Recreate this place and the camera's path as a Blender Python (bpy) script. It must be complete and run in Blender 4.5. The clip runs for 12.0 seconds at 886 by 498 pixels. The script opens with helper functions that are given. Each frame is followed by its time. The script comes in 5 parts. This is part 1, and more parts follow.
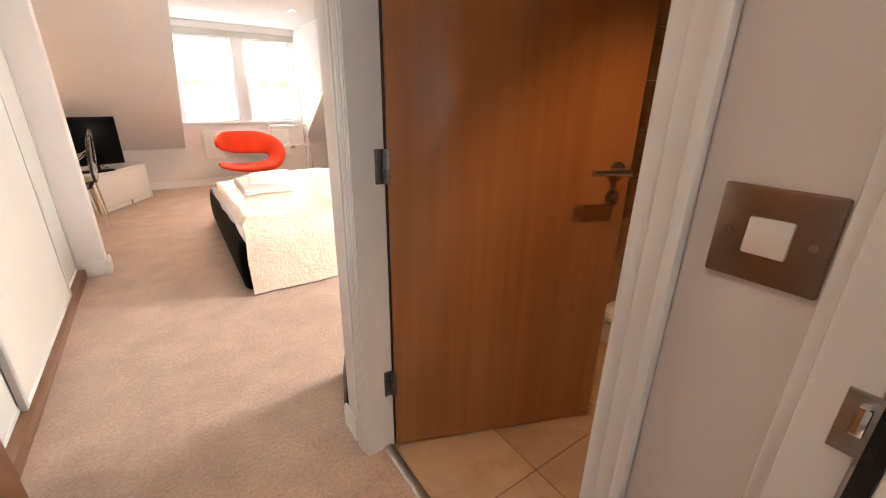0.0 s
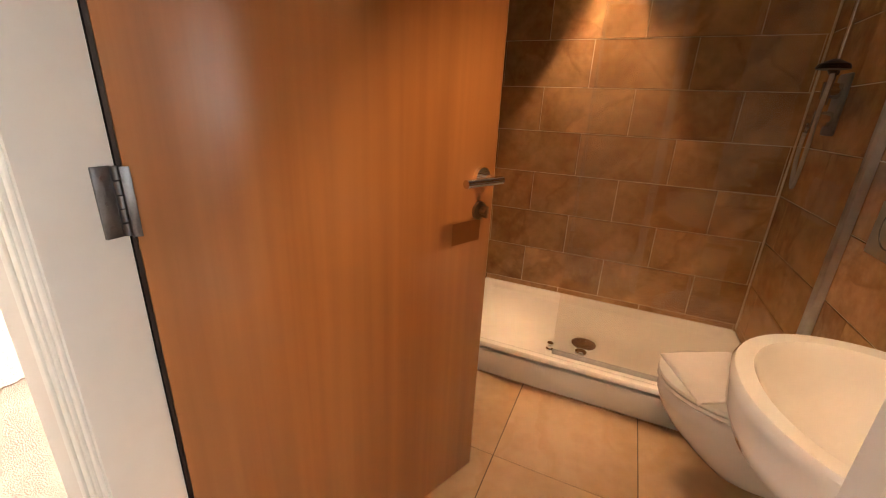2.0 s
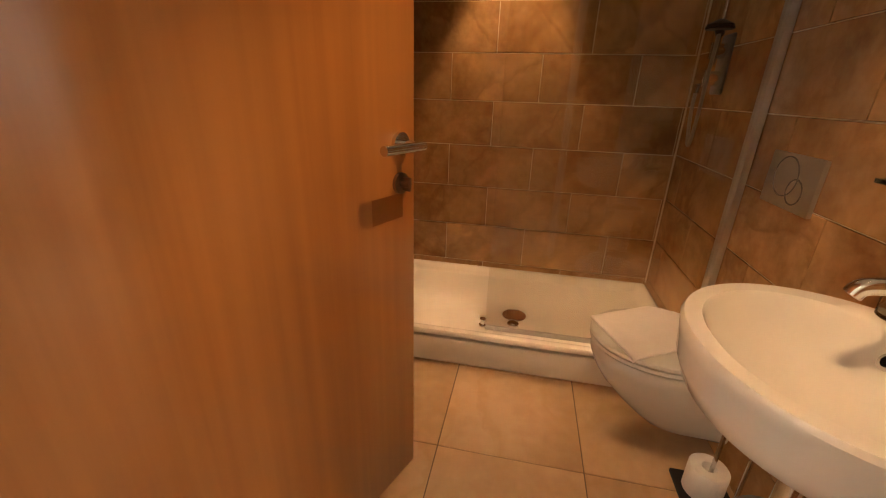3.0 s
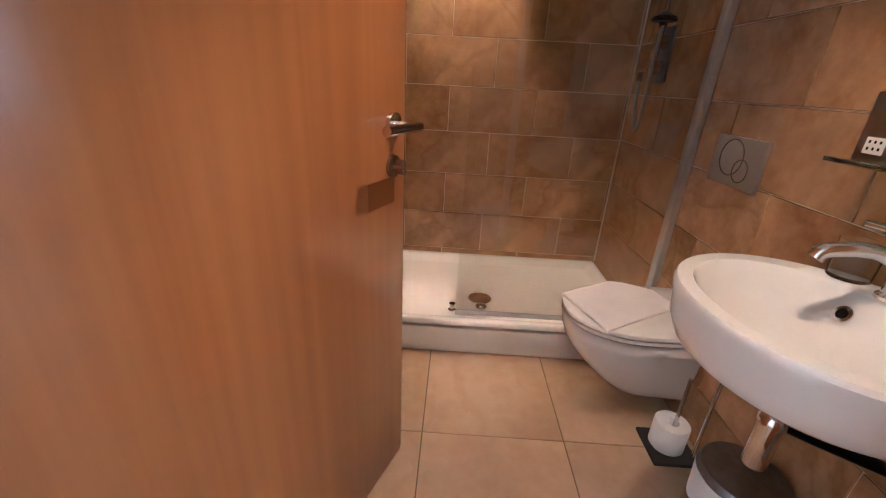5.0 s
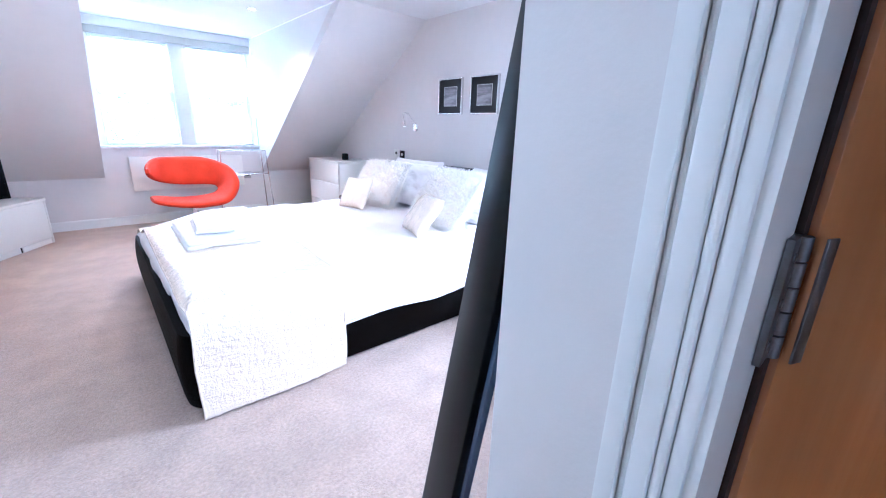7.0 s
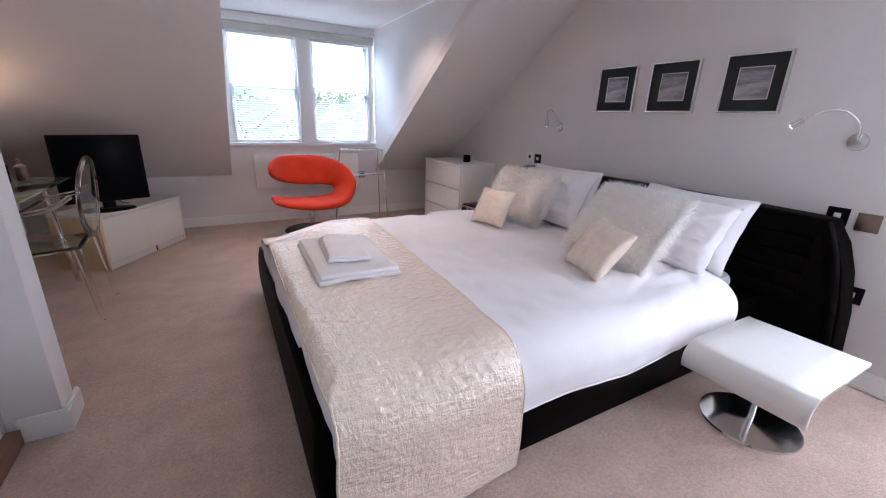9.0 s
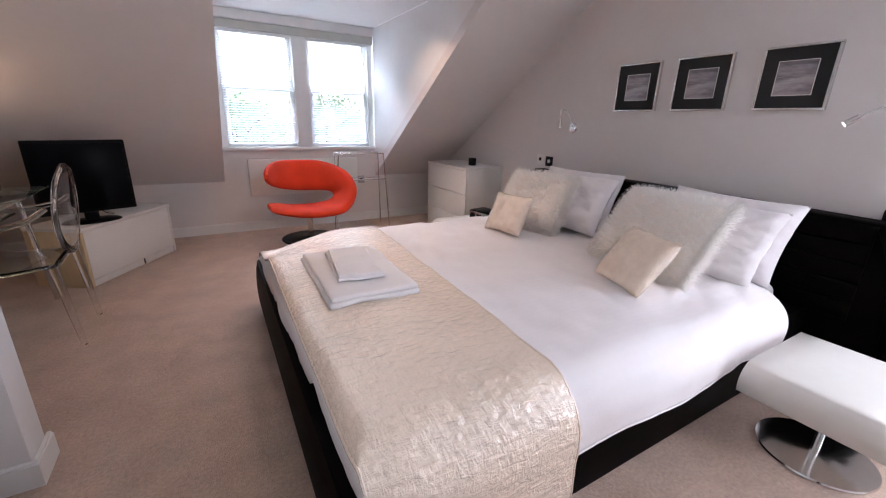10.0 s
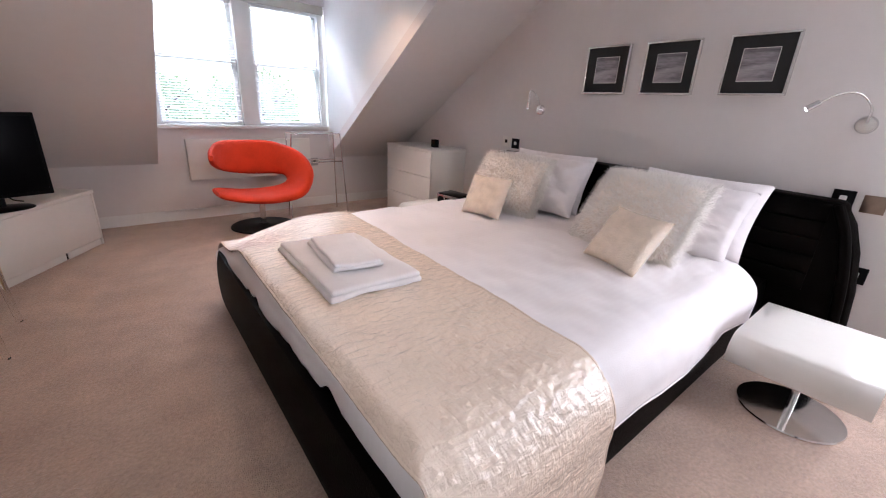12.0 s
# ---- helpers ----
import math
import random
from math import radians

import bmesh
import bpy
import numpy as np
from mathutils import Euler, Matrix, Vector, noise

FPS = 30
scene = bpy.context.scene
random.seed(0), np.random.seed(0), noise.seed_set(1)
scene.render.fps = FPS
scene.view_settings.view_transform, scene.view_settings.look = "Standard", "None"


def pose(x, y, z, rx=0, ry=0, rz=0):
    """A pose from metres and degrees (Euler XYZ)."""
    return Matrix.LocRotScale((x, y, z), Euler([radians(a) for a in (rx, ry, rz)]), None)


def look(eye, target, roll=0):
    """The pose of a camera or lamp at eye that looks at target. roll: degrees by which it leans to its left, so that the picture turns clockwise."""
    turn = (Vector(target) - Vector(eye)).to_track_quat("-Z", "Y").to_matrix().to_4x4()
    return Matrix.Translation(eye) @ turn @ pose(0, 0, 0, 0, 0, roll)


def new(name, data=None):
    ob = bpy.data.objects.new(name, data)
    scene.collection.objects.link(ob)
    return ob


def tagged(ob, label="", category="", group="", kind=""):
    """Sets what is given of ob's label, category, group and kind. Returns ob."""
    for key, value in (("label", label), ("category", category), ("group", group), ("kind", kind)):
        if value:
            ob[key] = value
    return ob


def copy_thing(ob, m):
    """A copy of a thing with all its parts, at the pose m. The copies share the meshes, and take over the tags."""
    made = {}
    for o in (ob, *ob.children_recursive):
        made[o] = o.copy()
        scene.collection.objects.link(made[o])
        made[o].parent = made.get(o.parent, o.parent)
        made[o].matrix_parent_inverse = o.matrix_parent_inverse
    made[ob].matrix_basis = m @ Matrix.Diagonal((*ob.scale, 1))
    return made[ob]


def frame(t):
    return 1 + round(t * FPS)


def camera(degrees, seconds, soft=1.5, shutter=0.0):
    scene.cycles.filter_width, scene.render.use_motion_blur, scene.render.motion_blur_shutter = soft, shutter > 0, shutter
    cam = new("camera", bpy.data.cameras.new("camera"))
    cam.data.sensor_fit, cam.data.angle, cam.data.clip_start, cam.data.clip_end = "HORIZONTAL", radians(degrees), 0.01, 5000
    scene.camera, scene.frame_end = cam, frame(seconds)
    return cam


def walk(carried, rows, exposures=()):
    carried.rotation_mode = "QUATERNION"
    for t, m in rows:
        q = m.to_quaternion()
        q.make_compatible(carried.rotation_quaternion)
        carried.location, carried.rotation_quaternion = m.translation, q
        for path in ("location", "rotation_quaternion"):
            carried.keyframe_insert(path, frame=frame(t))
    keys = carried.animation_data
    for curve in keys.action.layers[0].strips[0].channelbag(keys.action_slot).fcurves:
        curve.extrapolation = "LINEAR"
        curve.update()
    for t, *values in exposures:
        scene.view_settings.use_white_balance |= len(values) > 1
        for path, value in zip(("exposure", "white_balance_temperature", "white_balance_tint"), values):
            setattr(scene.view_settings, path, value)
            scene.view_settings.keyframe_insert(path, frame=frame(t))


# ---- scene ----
cam = camera(95.8, 12.0, soft=1.1)
PATH = [
    (0, (0.4, 0.351, 1.235), (1.468, 1.889, 0.533), 0.9),
    (0.5, (0.445, 0.498, 1.228), (1.719, 1.88, 0.543), 1.2),
    (1, (0.509, 0.616, 1.208), (1.969, 1.815, 0.55), 1.9),
    (1.5, (0.564, 0.711, 1.202), (2.175, 1.696, 0.544), 2.3),
    (2, (0.604, 0.769, 1.193), (2.332, 1.529, 0.532), 2.7),
    (2.5, (0.671, 0.797, 1.172), (2.465, 1.356, 0.487), 2.2),
    (3, (0.716, 0.828, 1.141), (2.542, 1.187, 0.409), 1.7),
    (3.2, (0.695, 0.826, 1.137), (2.527, 1.122, 0.391), 1.1),
    (4.8, (0.7, 0.941, 1.119), (2.537, 0.962, 0.328), 2.8),
    (5, (0.709, 0.971, 1.121), (2.553, 1.005, 0.347), 3.1),
    (5.5, (0.663, 1.042, 1.128), (2.522, 1.336, 0.451), 3.1),
    (6, (0.572, 1.129, 1.156), (2.331, 1.858, 0.542), 2.7),
    (6.5, (0.584, 1.235, 1.147), (2.142, 2.364, 0.601), 2.2),
    (7, (0.536, 1.367, 1.166), (1.812, 2.794, 0.59), 1.8),
    (7.5, (0.514, 1.571, 1.196), (1.561, 3.153, 0.564), 2.2),
    (9.5, (0.551, 2.287, 1.208), (1.489, 3.943, 0.594), 2.0),
    (10, (0.533, 2.394, 1.191), (1.505, 4.034, 0.584), 1.6),
    (10.5, (0.512, 2.484, 1.185), (1.546, 4.078, 0.561), 1.6),
    (11, (0.456, 2.539, 1.178), (1.564, 4.073, 0.531), 2.2),
    (11.5, (0.386, 2.584, 1.161), (1.564, 4.058, 0.499), 3.1),
    (12, (0.376, 2.61, 1.154), (1.58, 4.061, 0.485), 2.9),
]
# the clip's own exposure and white balance: stops, kelvin, tint
EXPOSURES = [
    (0.0, 0.36, 7200, 16), (1.0, 0.86, 7500, 14), (1.5, 1.35, 6900, 12), (3.0, 0.92, 8600, 12), (4.8, 1.2, 5400, 10), (5.5, 1.4, 4400, 8),
    (6.5, 1.35, 4100, 8), (7.0, 0.65, 4400, 9), (7.7, -0.32, 4700, 11), (9.3, -0.82, 5450, 16), (12.0, -0.66, 5800, 17),
]
walk(cam, [(t, look(eye, target, roll)) for t, eye, target, roll in PATH], EXPOSURES)

# ---- world and light ----
world = bpy.data.worlds.new("sky")
scene.world = world
world.use_nodes = True
wn = world.node_tree.nodes
sky = wn.new("ShaderNodeTexSky")
sky.sky_type, sky.sun_disc = "NISHITA", False
sky.sun_elevation, sky.sun_rotation = radians(52), radians(166)
wn["Background"].inputs["Strength"].default_value = 0.15
world.node_tree.links.new(sky.outputs["Color"], wn["Background"].inputs["Color"])


def lamp(name, kind, m, energy, color, **more):
    data = bpy.data.lights.new(name, kind)
    data.energy, data.color = energy, color
    if kind == "AREA":
        data.shape, data.size, data.size_y = "RECTANGLE", more["w"], more["h"]
    if kind == "SPOT":
        data.spot_size, data.spot_blend, data.shadow_soft_size = radians(more["cone"]), more.get("blend", 0.5), more.get("r", 0.02)
    if kind == "POINT":
        data.shadow_soft_size = more.get("r", 0.02)
    if kind == "SUN":
        data.angle = radians(more["angle"])
    ob = new(name, data)
    ob.matrix_world = m
    return ob


DAY = (0.86, 0.93, 1.0)
WARM = (1.0, 0.64, 0.38)
lamp("sun", "SUN", look((4.5, -8, 16), (1.5, 4, 0)), 5.0, (1.0, 0.97, 0.93), angle=4)
lamp("window_daylight", "AREA", look((1.5, 8.5, 3.3), (1.5, 5.4, 1.0)), 1120, DAY, w=2.6, h=1.2)
# added lamp for the assumed side window, which is never in view
lamp("assumed_side_daylight", "AREA", look((3.28, 2.05, 1.2), (1.5, 2.3, 0.6)), 68, (0.98, 0.96, 0.95), w=0.7, h=1.6)
# added lamp for an unseen landing window, brightens the door lining
lamp("assumed_landing_daylight", "AREA", look((0.3, -1.62, 1.45), (0.3, 2.0, 1.1)), 7, DAY, w=0.7, h=1.0)

# ---- materials ----


def material(name, color, rough=0.5, metal=0.0, var=0.12, scale=6.0, bump=0.0, bump_scale=60.0, spec=0.5, stretch=(1, 1, 1), second=None, sheen=0.0, coat=0.0, random=0.0, vein=None):
    m = bpy.data.materials.new(name)
    m.use_nodes = True
    nt = m.node_tree
    b = nt.nodes["Principled BSDF"]
    b.inputs["Roughness"].default_value, b.inputs["Metallic"].default_value = rough, metal
    b.inputs["Specular IOR Level"].default_value = spec
    b.inputs["Sheen Weight"].default_value = sheen
    b.inputs["Coat Weight"].default_value = coat
    tc = nt.nodes.new("ShaderNodeTexCoord")
    mp = nt.nodes.new("ShaderNodeMapping")
    mp.inputs["Scale"].default_value = stretch
    nt.links.new(tc.outputs["Object"], mp.inputs["Vector"])
    n1 = nt.nodes.new("ShaderNodeTexNoise")
    n1.inputs["Scale"].default_value, n1.inputs["Detail"].default_value = scale, 5
    nt.links.new(mp.outputs["Vector"], n1.inputs["Vector"])
    n2 = nt.nodes.new("ShaderNodeTexNoise")
    n2.inputs["Scale"].default_value, n2.inputs["Detail"].default_value = scale * 9, 3
    nt.links.new(mp.outputs["Vector"], n2.inputs["Vector"])
    mixn = nt.nodes.new("ShaderNodeMath")
    mixn.operation = "MULTIPLY_ADD"
    mixn.inputs[1].default_value = 0.35
    nt.links.new(n2.outputs["Fac"], mixn.inputs[0])
    nt.links.new(n1.outputs["Fac"], mixn.inputs[2])
    ramp = nt.nodes.new("ShaderNodeValToRGB")
    dark = second or tuple(c * (1 - var) for c in color)
    light = tuple(min(1, c * (1 + var * 0.6)) for c in color)
    ramp.color_ramp.elements[0].position, ramp.color_ramp.elements[1].position = 0.45, 0.85
    ramp.color_ramp.elements[0].color, ramp.color_ramp.elements[1].color = (*dark, 1), (*light, 1)
    nt.links.new(mixn.outputs[0], ramp.inputs["Fac"])
    out = ramp.outputs["Color"]
    if random:
        info = nt.nodes.new("ShaderNodeObjectInfo")
        hsv = nt.nodes.new("ShaderNodeHueSaturation")
        rng = nt.nodes.new("ShaderNodeMapRange")
        rng.inputs["To Min"].default_value, rng.inputs["To Max"].default_value = 1 - random, 1 + random
        nt.links.new(info.outputs["Random"], rng.inputs["Value"])
        nt.links.new(rng.outputs["Result"], hsv.inputs["Value"])
        nt.links.new(out, hsv.inputs["Color"])
        out = hsv.outputs["Color"]
        off = nt.nodes.new("ShaderNodeVectorMath")
        off.operation = "MULTIPLY_ADD"
        off.inputs[1].default_value = (37, 53, 71)
        nt.links.new(info.outputs["Random"], off.inputs[0])
        nt.links.new(tc.outputs["Object"], off.inputs[2])
        nt.links.new(off.outputs[0], mp.inputs["Vector"])
    if vein:
        nv = nt.nodes.new("ShaderNodeTexNoise")
        nv.inputs["Scale"].default_value, nv.inputs["Detail"].default_value, nv.inputs["Distortion"].default_value = 1.5, 7, 0.4
        nt.links.new(mp.outputs["Vector"], nv.inputs["Vector"])
        vr = nt.nodes.new("ShaderNodeValToRGB")
        e = vr.color_ramp.elements
        e[0].position, e[1].position = 0.50, 0.545
        e[0].color, e[1].color = (0, 0, 0, 1), (0, 0, 0, 1)
        mid = vr.color_ramp.elements.new(0.515)
        mid.color = (0.32, 0.32, 0.32, 1)
        nt.links.new(nv.outputs["Fac"], vr.inputs["Fac"])
        mx_ = nt.nodes.new("ShaderNodeMix")
        mx_.data_type = "RGBA"
        mx_.inputs["B"].default_value = (*vein, 1)
        nt.links.new(vr.outputs["Color"], mx_.inputs["Factor"])
        nt.links.new(out, mx_.inputs["A"])
        out = mx_.outputs["Result"]
    nt.links.new(out, b.inputs["Base Color"])
    if bump:
        n3 = nt.nodes.new("ShaderNodeTexNoise")
        n3.inputs["Scale"].default_value, n3.inputs["Detail"].default_value = bump_scale, 4
        nt.links.new(mp.outputs["Vector"], n3.inputs["Vector"])
        bp = nt.nodes.new("ShaderNodeBump")
        bp.inputs["Strength"].default_value, bp.inputs["Distance"].default_value = bump, 0.01
        nt.links.new(n3.outputs["Fac"], bp.inputs["Height"])
        nt.links.new(bp.outputs["Normal"], b.inputs["Normal"])
    return m


def glass(name, color=(1, 1, 1), rough=0.0, ior=1.45):
    m = bpy.data.materials.new(name)
    m.use_nodes = True
    b = m.node_tree.nodes["Principled BSDF"]
    b.inputs["Base Color"].default_value = (*color, 1)
    b.inputs["Roughness"].default_value, b.inputs["IOR"].default_value = rough, ior
    b.inputs["Transmission Weight"].default_value = 1.0
    return m


def glow(name, color, strength):
    m = bpy.data.materials.new(name)
    m.use_nodes = True
    b = m.node_tree.nodes["Principled BSDF"]
    b.inputs["Base Color"].default_value = (0.8, 0.8, 0.8, 1)
    b.inputs["Emission Color"].default_value, b.inputs["Emission Strength"].default_value = (*color, 1), strength
    return m


def translucent(name, color):
    """Thin matter that passes as much light as it returns: hair, leaves."""
    m = bpy.data.materials.new(name)
    m.use_nodes = True
    nt = m.node_tree
    nt.nodes.remove(nt.nodes["Principled BSDF"])
    mix = nt.nodes.new("ShaderNodeMixShader")
    for k, kind in enumerate(("ShaderNodeBsdfDiffuse", "ShaderNodeBsdfTranslucent")):
        sh = nt.nodes.new(kind)
        sh.inputs["Color"].default_value = (*color, 1)
        nt.links.new(sh.outputs[0], mix.inputs[1 + k])
    nt.links.new(mix.outputs[0], nt.nodes["Material Output"].inputs["Surface"])
    return m


WALL = material("wall_paint", (0.74, 0.70, 0.68), 0.75, var=0.03, scale=2.0, bump=0.06, bump_scale=180, spec=0.3)
CEIL = material("ceiling_paint", (0.80, 0.79, 0.78), 0.8, var=0.03, scale=2.0, bump=0.05, bump_scale=160, spec=0.3)
WHITE = material("white_gloss_paint", (0.80, 0.79, 0.77), 0.32, var=0.04, scale=3.0, bump=0.05, bump_scale=30)
CARPET = material("carpet", (0.53, 0.385, 0.30), 0.95, var=0.2, scale=80, bump=0.8, bump_scale=190, spec=0.1, sheen=0.3)


def mottle(m, scale, low, high, detail=4, stretch=(1, 1, 1)):
    """Large soft patches over a material: brushed pile, worn or faded areas."""
    nt = m.node_tree
    b = nt.nodes["Principled BSDF"]
    src = b.inputs["Base Color"].links[0].from_socket
    tc = nt.nodes.new("ShaderNodeTexCoord")
    mp = nt.nodes.new("ShaderNodeMapping")
    mp.inputs["Scale"].default_value = stretch
    n = nt.nodes.new("ShaderNodeTexNoise")
    n.inputs["Scale"].default_value, n.inputs["Detail"].default_value, n.inputs["Roughness"].default_value = scale, detail, 0.6
    rng = nt.nodes.new("ShaderNodeMapRange")
    rng.inputs["From Min"].default_value, rng.inputs["From Max"].default_value = 0.35, 0.65
    rng.inputs["To Min"].default_value, rng.inputs["To Max"].default_value = low, high
    hsv = nt.nodes.new("ShaderNodeHueSaturation")
    nt.links.new(tc.outputs["Object"], mp.inputs["Vector"])
    nt.links.new(mp.outputs["Vector"], n.inputs["Vector"])
    nt.links.new(n.outputs["Fac"], rng.inputs["Value"])
    nt.links.new(rng.outputs["Result"], hsv.inputs["Value"])
    nt.links.new(src, hsv.inputs["Color"])
    nt.links.new(hsv.outputs["Color"], b.inputs["Base Color"])
    return m


mottle(CARPET, 4.5, 0.86, 1.08)
VENEER = material("door_veneer", (0.50, 0.215, 0.075), 0.28, var=0.15, scale=1.1, bump=0.04, bump_scale=16, stretch=(4, 4, 0.12), second=(0.35, 0.13, 0.038), coat=0.45)
VENEER.node_tree.nodes["Principled BSDF"].inputs["Coat Roughness"].default_value = 0.28
mottle(VENEER, 1.0, 0.86, 1.08, 3, (6, 6, 0.25))
DARKWOOD = material("plinth_wood", (0.20, 0.10, 0.055), 0.45, var=0.3, scale=5, stretch=(1, 0.15, 3))
TILE = material("travertine_tile", (0.47, 0.28, 0.14), 0.15, var=0.2, scale=3.0, bump=0.04, bump_scale=30, second=(0.31, 0.15, 0.065), random=0.13, vein=(0.18, 0.07, 0.025))
mottle(TILE, 7.0, 0.78, 1.12, 6)
FLOORTILE = material("floor_tile", (0.55, 0.38, 0.245), 0.22, var=0.15, scale=2.2, bump=0.03, bump_scale=25, second=(0.46, 0.30, 0.18), random=0.05, vein=(0.44, 0.27, 0.14))
GROUT = material("grout", (0.70, 0.58, 0.42), 0.9, var=0.1, scale=20)
DARKGROUT = material("floor_grout", (0.16, 0.11, 0.075), 0.9, var=0.2, scale=20)
CERAMIC = material("white_ceramic", (0.84, 0.82, 0.78), 0.08, var=0.02, scale=3, coat=0.5)
ACRYLIC = material("shower_acrylic", (0.84, 0.82, 0.77), 0.18, var=0.03, scale=3)
CHROME = material("chrome", (0.72, 0.71, 0.70), 0.12, 1.0, var=0.05, scale=8)
SATINALU = material("satin_aluminium", (0.55, 0.54, 0.53), 0.28, 0.85, var=0.06, scale=12)
STEEL = material("brushed_steel", (0.42, 0.40, 0.38), 0.38, 1.0, var=0.12, scale=30, stretch=(1, 1, 8))
BRONZE = material("bronzed_steel", (0.30, 0.22, 0.17), 0.36, 1.0, var=0.1, scale=30)
BLACK = material("black_plastic", (0.004, 0.004, 0.0045), 0.35, var=0.2, scale=8, spec=0.08)
SCREEN = material("tv_screen", (0.004, 0.004, 0.005), 0.28, var=0.1, scale=2, spec=0.03)
LEATHER = material("brown_leather", (0.003, 0.0022, 0.0018), 0.5, var=0.3, scale=8, bump=0.2, bump_scale=140, spec=0.025)
LINEN = material("white_linen", (0.84, 0.80, 0.80), 0.85, var=0.03, scale=4, bump=0.15, bump_scale=220, sheen=0.2)
TOWEL = material("towel", (0.93, 0.89, 0.88), 0.95, var=0.04, scale=12, bump=0.35, bump_scale=320, sheen=0.4)
FUR = material("cream_fur", (0.96, 0.88, 0.80), 0.9, var=0.05, scale=5, bump=0.3, bump_scale=90, sheen=0.5)
SEQUIN = material("sequin_fabric", (0.94, 0.79, 0.64), 0.2, 0.1, var=0.08, scale=24, bump=0.7, bump_scale=170, spec=1.0)


def striped_cotton():
    """White cotton with narrow woven satin stripes."""
    m = material("striped_cotton", (0.85, 0.81, 0.81), 0.8, var=0.03, scale=4, bump=0.15, bump_scale=220, sheen=0.2)
    nt = m.node_tree
    tc = nt.nodes.new("ShaderNodeTexCoord")
    w = nt.nodes.new("ShaderNodeTexWave")
    w.bands_direction = "Y"
    w.inputs["Scale"].default_value, w.inputs["Distortion"].default_value = 11.0, 0.3
    ramp = nt.nodes.new("ShaderNodeMapRange")
    ramp.inputs["From Min"].default_value, ramp.inputs["From Max"].default_value = 0.35, 0.65
    ramp.inputs["To Min"].default_value, ramp.inputs["To Max"].default_value = 0.50, 0.88
    nt.links.new(tc.outputs["Object"], w.inputs["Vector"])
    nt.links.new(w.outputs["Fac"], ramp.inputs["Value"])
    nt.links.new(ramp.outputs["Result"], nt.nodes["Principled BSDF"].inputs["Roughness"])
    return m


COTTON = striped_cotton()
ORANGE = material("red_orange_wool", (0.62, 0.040, 0.007), 0.75, var=0.12, scale=6, bump=0.3, bump_scale=260, sheen=0.04, spec=0.25)
LACQUER = material("white_lacquer", (0.78, 0.75, 0.70), 0.3, var=0.03, scale=3)
BIRCH = material("birch_edge", (0.66, 0.49, 0.29), 0.5, var=0.12, scale=5, stretch=(1, 1, 0.2))
MAT_BLACK = material("picture_mount", (0.010, 0.010, 0.011), 0.7, var=0.1, scale=6)
PHOTO = material("grey_photograph", (0.34, 0.31, 0.33), 0.35, var=0.5, scale=5, stretch=(1, 0.6, 4), second=(0.10, 0.09, 0.10))
SILVER = material("silver_frame", (0.68, 0.67, 0.66), 0.25, 1.0, var=0.1, scale=20)
HINGE = material("dark_hinge_steel", (0.22, 0.22, 0.235), 0.42, 1.0, var=0.2, scale=40)
GAPSHADE = material("gap_shade", (0.03, 0.014, 0.008), 0.6, var=0.3, scale=20)
RUBBER = material("rubber_seal", (0.01, 0.01, 0.01), 0.7, var=0.2, scale=20)
PAPER = material("tissue", (0.82, 0.80, 0.78), 0.9, var=0.04, scale=12, bump=0.3, bump_scale=90)
WARDROBE = material("back_painted_glass", (0.76, 0.77, 0.72), 0.10, var=0.02, scale=2)
BLIND = material("blind_slat", (0.84, 0.85, 0.84), 0.5, var=0.03, scale=6)
GREYPLASTIC = material("grey_plastic", (0.45, 0.44, 0.43), 0.4, var=0.06, scale=9)
LEAF = translucent("leaf", (0.40, 0.52, 0.27))
STRAND = translucent("fur_strand", (1.0, 0.98, 0.95))
BARK = material("bark", (0.14, 0.10, 0.07), 0.9, var=0.3, scale=8, bump=0.5, bump_scale=20)
LAWN = material("lawn", (0.12, 0.16, 0.07), 0.9, var=0.3, scale=0.6)
GLASS = glass("clear_glass", (0.97, 1.0, 0.98))
SHOWERGLASS = glass("shower_glass", (0.94, 0.93, 0.89))
POLY = glass("clear_polycarbonate", (0.97, 0.97, 0.96), 0.03, 1.25)
GREENGLASS = glass("green_edge_glass", (0.72, 0.92, 0.82))
MIRROR = material("mirror_silver", (0.88, 0.89, 0.90), 0.01, 1.0, var=0.0, scale=1)
BULB = glow("lit_bulb", (1.0, 0.86, 0.66), 14)
LED = glow("lit_led", (0.95, 0.97, 1.0), 9)


